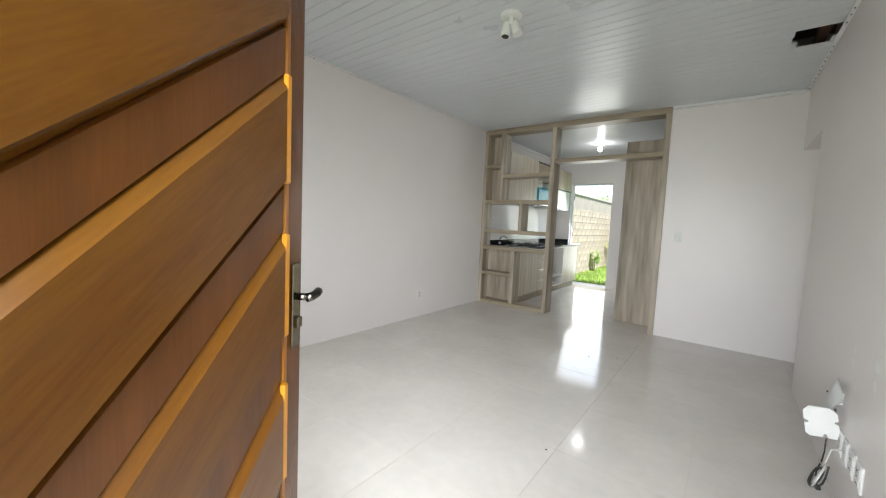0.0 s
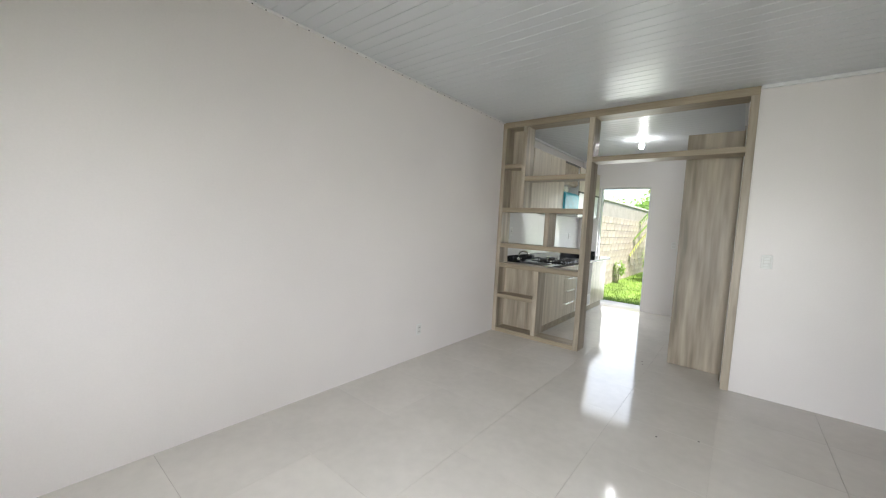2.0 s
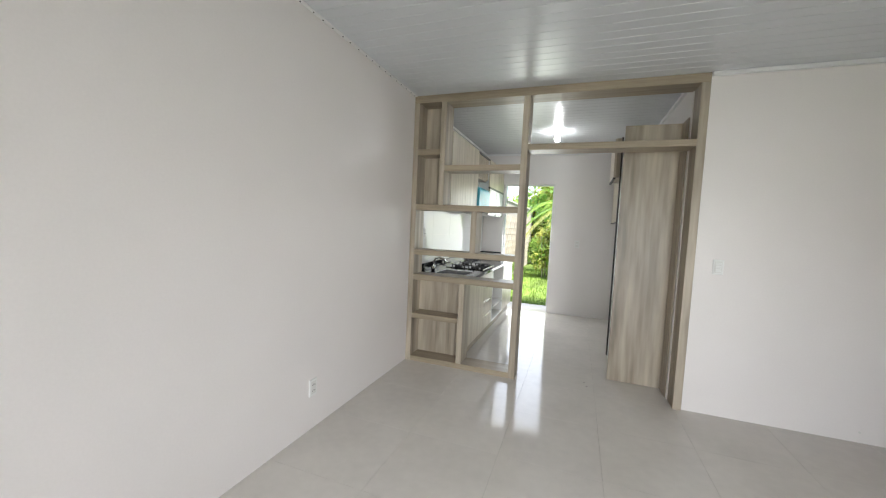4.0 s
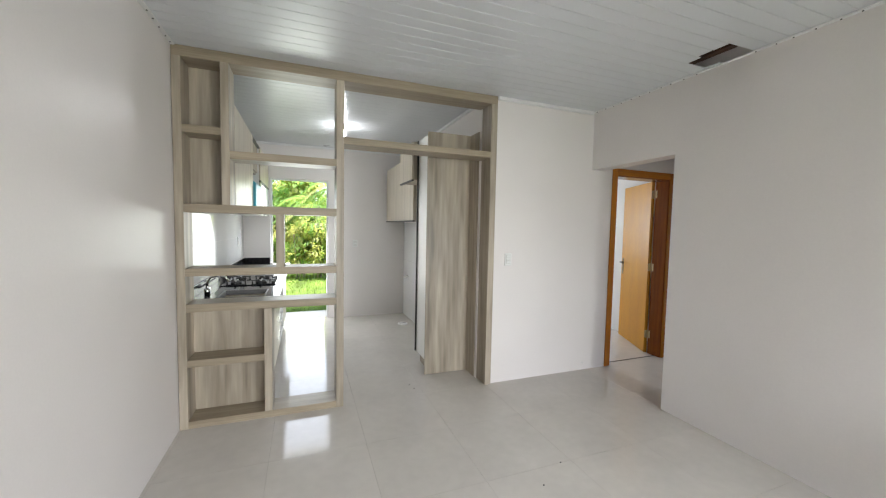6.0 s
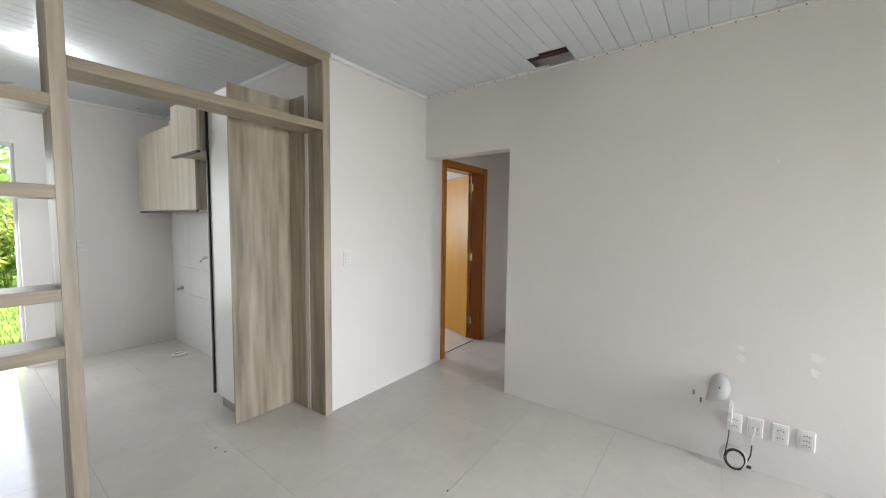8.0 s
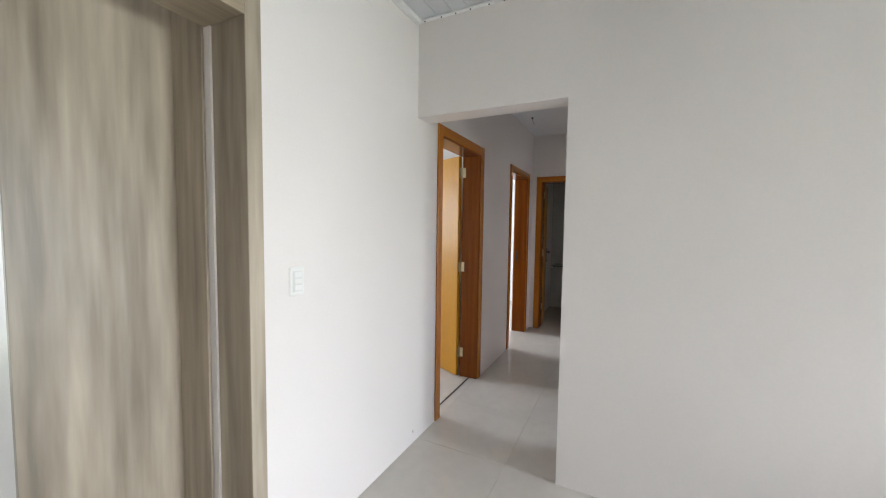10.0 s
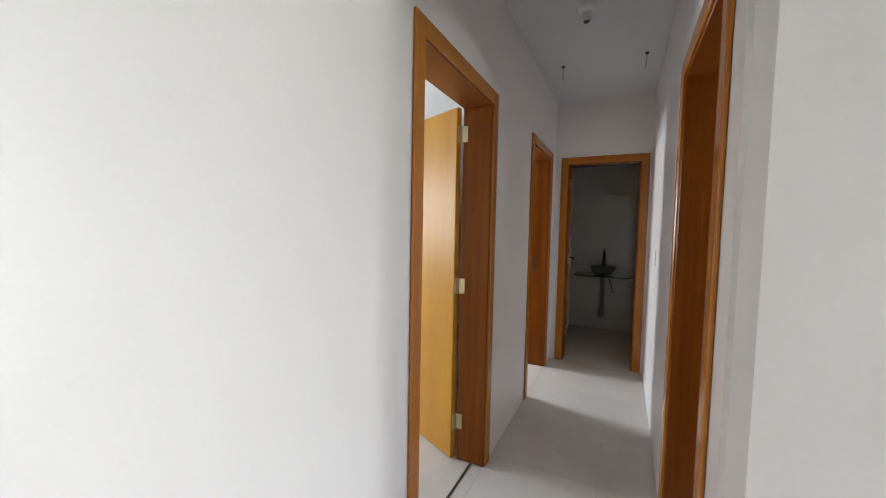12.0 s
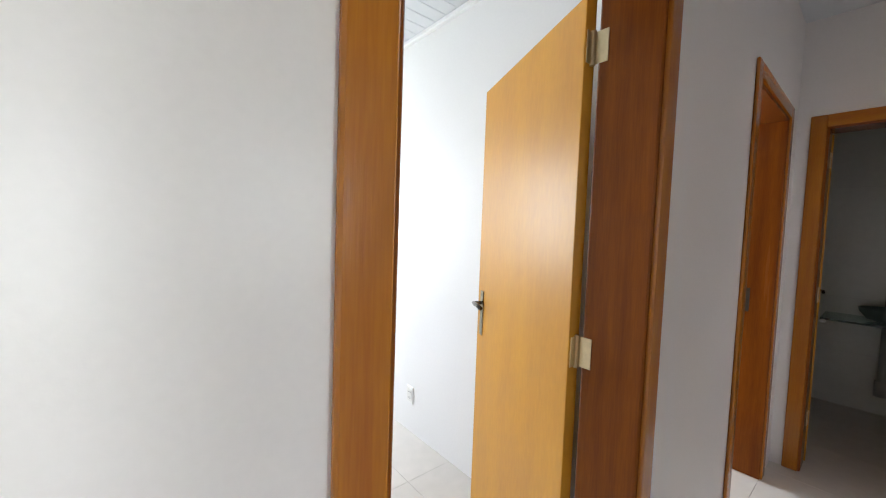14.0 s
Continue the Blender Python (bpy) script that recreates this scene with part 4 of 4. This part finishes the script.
# front window: unseen, assumed as the opening for the added lamp
fw = thing("assumed_window", (1.75, -5.31, 1.0), "plain white frame of an assumed, unseen window in the front wall", "window", kind="structure")
part("window_frame", add_box(add_box(add_box(box(1.25, 1.29, -5.35, -5.28, 1.0, 2.0), 2.21, 2.25, -5.35, -5.28, 1.0, 2.0), 1.29, 2.21, -5.35, -5.28, 1.0, 1.04), 1.29, 2.21, -5.35, -5.28, 1.96, 2.0), PVC_TRIM, fw)
part("mullion", box(1.73, 1.77, -5.34, -5.29, 1.04, 1.96), PVC_TRIM, fw)

# garden door frame
gf = thing("garden_door_frame", (0.79, 3.13, 0), "white metal frame of the open garden door", "door frame", kind="structure")
part("jamb", box(0.37, 0.392, 3.10, 3.178, 0, 2.163, 0.002), PVC_TRIM, gf)
part("jamb", box(1.183, 1.205, 3.10, 3.178, 0, 2.163, 0.002), PVC_TRIM, gf)
part("head_jamb", box(0.37, 1.205, 3.10, 3.178, 2.163, 2.185, 0.002), PVC_TRIM, gf)
for z in (0.3, 1.1, 1.9):
    part("hinge", cyl((0.394, 3.165, z - 0.04), (0.394, 3.165, z + 0.04), 0.007, seg=10), DARKP, gf)

# ---- garden ----
tagged(link("door_step", box(-0.1, 2.0, 3.181, 3.75, -0.14, -0.03, 0.01), CONCRETE), "rough concrete step outside the garden door", "step", kind="structure")


def block_wall():
    t = tagged(link("garden_wall", box(-0.46, -0.32, 3.3, 15.5, -0.2, 2.17), MORTAR), "bare concrete block boundary wall with a rough coping", "wall", kind="structure")
    part("coping", box(-0.48, -0.29, 3.3, 15.5, 2.17, 2.23, 0.01), CONCRETE, t)
    me = None
    for r in range(12):
        for c in range(30):
            y = 3.32 + c * 0.40 + (0.2 if r % 2 else 0)
            z = -0.12 + r * 0.19
            if y > 15.0 or len(t.children) > 295:
                continue
            if me is None:
                ob = part("block", box(-0.324, -0.312, 0, 0.388, 0, 0.178, 0.004), BLOCK, t)
                me = ob.data
            else:
                ob = new("block", me)
                ob.parent = t
            ob.matrix_basis = pose(0.002 * math.sin(r * 5.1 + c * 3.3), y, z)


block_wall()


def leaf_quad(bm, at, d, up, length, width):
    """One pointed leaf with a fold along its middle."""
    d, side = d.normalized(), d.cross(up).normalized()
    nrm = side.cross(d)
    a = bm.verts.new(at)
    b = bm.verts.new(at + d * length * 0.45 + side * width + nrm * width * 0.3)
    c = bm.verts.new(at + d * length)
    e = bm.verts.new(at + d * length * 0.45 - side * width + nrm * width * 0.3)
    bm.faces.new((a, b, c))
    bm.faces.new((a, c, e))


def crown(seed, at, size, count, length, width, lumps=9):
    rnd = random.Random(seed)
    bm = bmesh.new()
    centres = [(Vector((rnd.gauss(0, 0.45) * size[0], rnd.gauss(0, 0.45) * size[1], rnd.uniform(-0.6, 0.7) * size[2])), rnd.uniform(0.25, 0.5)) for _ in range(lumps)]
    for _ in range(count):
        c, r = rnd.choice(centres)
        v = Vector((rnd.gauss(0, 1), rnd.gauss(0, 1), rnd.gauss(0, 1))).normalized() * r * rnd.uniform(0.6, 1.1)
        p = Vector(at) + c + Vector((v.x * size[0], v.y * size[1], v.z * size[2]))
        d = Vector((v.x, v.y, v.z * 0.6 - 0.2)) + Vector((rnd.uniform(-0.4, 0.4), rnd.uniform(-0.4, 0.4), rnd.uniform(-0.4, 0.4)))
        leaf_quad(bm, p, d, Vector((0.1, 0.05, 1)), length * rnd.uniform(0.6, 1.3), width * rnd.uniform(0.7, 1.3))
    return bm


def shrub(seed, x, y, h, spread, mats, label, name="shrub", stems=7, count=900, length=0.16, width=0.03):
    rnd = random.Random(seed)
    t = thing(name, (x, y, -0.11), label, "shrub" if name == "shrub" else name.split("_")[0])
    for i in range(stems):
        a, r = rnd.uniform(0, 6.28), rnd.uniform(0, spread * 0.35)
        bx_, by = x + r * math.cos(a), y + r * math.sin(a)
        lx, ly = rnd.uniform(-0.25, 0.25) * spread, rnd.uniform(-0.25, 0.25) * spread
        part("stem", tube([(bx_, by, -0.13), (bx_ + lx * 0.3, by + ly * 0.3, h * 0.35), (bx_ + lx, by + ly, h * 0.8)], 0.016, 6), BARK, t, "", True)
    for k, m in enumerate(mats):
        part("foliage", crown(seed * 7 + k, (x, y, h * (0.62 - 0.12 * k)), (spread, spread, h * 0.5), count // len(mats), length, width), m, t)
    return t


def palm(seed, x, y, h, fronds, reach):
    rnd = random.Random(seed)
    t = thing("palm_tree", (x, y, -0.11), "green palm with arching feathered fronds", "palm")
    part("trunk", tube([(x, y, -0.13), (x + 0.04, y, h * 0.5), (x + 0.02, y + 0.03, h)], 0.07, 10), BARK, t, "", True)
    for i in range(fronds):
        a = i * 2.4 + rnd.uniform(-0.2, 0.2)
        lift = rnd.uniform(0.2, 1.1)
        pts = []
        for k in range(9):
            s = k / 8
            pts.append(Vector((x + math.cos(a) * reach * s, y + math.sin(a) * reach * s, h + reach * (lift * s - 1.1 * s * s))))
        bm = bmesh.new()
        add_tube(bm, pts, 0.012, 5)
        for k in range(1, 34):
            s = k / 34
            i0 = min(7, int(s * 8))
            p = pts[i0].lerp(pts[i0 + 1], s * 8 - i0)
            d = (pts[i0 + 1] - pts[i0]).normalized()
            side = d.cross(Vector((0, 0, 1))).normalized()
            for sg in (-1, 1):
                leaf_quad(bm, p, side * sg + d * 0.7 - Vector((0, 0, 0.35)), Vector((0, 0, 1)), 0.34 * (1 - 0.6 * abs(s - 0.4)), 0.017)
        part("frond", bm, LEAF if i % 6 else LEAF_Y, t)
    return t


palm(3, 1.25, 9.6, 2.1, 15, 1.7)
palm(8, 2.3, 10.2, 2.6, 14, 1.8)
shrub(11, 0.72, 8.5, 1.5, 0.42, (LEAF, LEAF_Y), "bushy green and yellow garden shrub", count=1500)
shrub(12, 1.25, 8.5, 1.9, 0.6, (LEAF_Y, LEAF), "tall yellow-leaved shrub on pale stems", stems=10, count=1300)
shrub(13, 1.85, 8.4, 1.7, 0.6, (LEAF_Y, LEAF), "tall yellow-leaved shrub on pale stems", stems=10, count=1300)
shrub(14, 0.0, 12.6, 1.0, 0.3, (LEAF,), "low green shrub against the wall", count=900)
shrub(15, 0.0, 13.5, 1.8, 0.4, (LEAF, LEAF_Y), "green creeper bush against the wall", count=1200)
shrub(16, 2.8, 9.0, 2.1, 0.8, (LEAF, LEAF_Y), "broad green garden shrub", count=1400)
shrub(17, -0.2, 7.2, 0.55, 0.22, (LEAF,), "small weed clump at the foot of the wall", stems=4, count=260, length=0.1, width=0.02)
for i, (x, y, h, s) in enumerate(((1.6, 15.0, 4.4, 2.1), (4.2, 15.5, 4.6, 2.3), (-0.6, 24, 4.0, 2.0), (-4.5, 27, 3.6, 2.4))):
    shrub(30 + i, x, y, h, s, (LEAF, LEAF_Y, LEAF), "leafy green tree beyond the garden", name="tree", stems=4, count=5200, length=0.34, width=0.08)

gr = bmesh.new()
rnd = random.Random(5)
for _ in range(9000):
    x, y = rnd.uniform(-0.3, 3.2), 3.7 + 6.8 * rnd.random() ** 1.3
    hgt = rnd.uniform(0.04, 0.11)
    a = rnd.uniform(0, 6.28)
    dx, dy = 0.006 * math.cos(a), 0.006 * math.sin(a)
    p = [gr.verts.new((x - dx, y - dy, -0.115)), gr.verts.new((x + dx, y + dy, -0.115)), gr.verts.new((x + rnd.uniform(-0.04, 0.04), y + rnd.uniform(-0.04, 0.04), -0.11 + hgt))]
    gr.faces.new(p)
tagged(link("grass_blades", gr, BLADE), "bright green grass blades on the lawn", "grass", kind="stuff")

# ---- floor tiles, 61 cm porcelain ----
P = 0.61
shared = {}
for i in range(-4, 12):
    for j in range(-6, 10):
        x0, x1 = 1.85 + i * P, 1.85 + (i + 1) * P
        y0, y1 = -j * P, -(j - 1) * P
        lim = 3.175 if x0 < 2.5 else 3.34
        x0, x1, y0, y1 = max(x0, -0.1), min(x1, 8.6), max(y0, -5.385), min(y1, lim)
        if x0 > 3.75:
            y0 = max(y0, -4.4 if x0 < 7.0 else -1.15)
        if x1 - x0 < 0.02 or y1 - y0 < 0.02:
            continue
        key = (round(x1 - x0, 3), round(y1 - y0, 3))
        if key not in shared:
            bm = box(0.0005, key[0] - 0.0005, 0.0005, key[1] - 0.0005, -0.008, 0, 0.0004)
            ob = part("tile", bm, TILE, floor)
            shared[key] = ob.data
        else:
            ob = new("tile", shared[key])
            ob.parent = floor
        ob.matrix_basis = pose(x0, y0, 0)
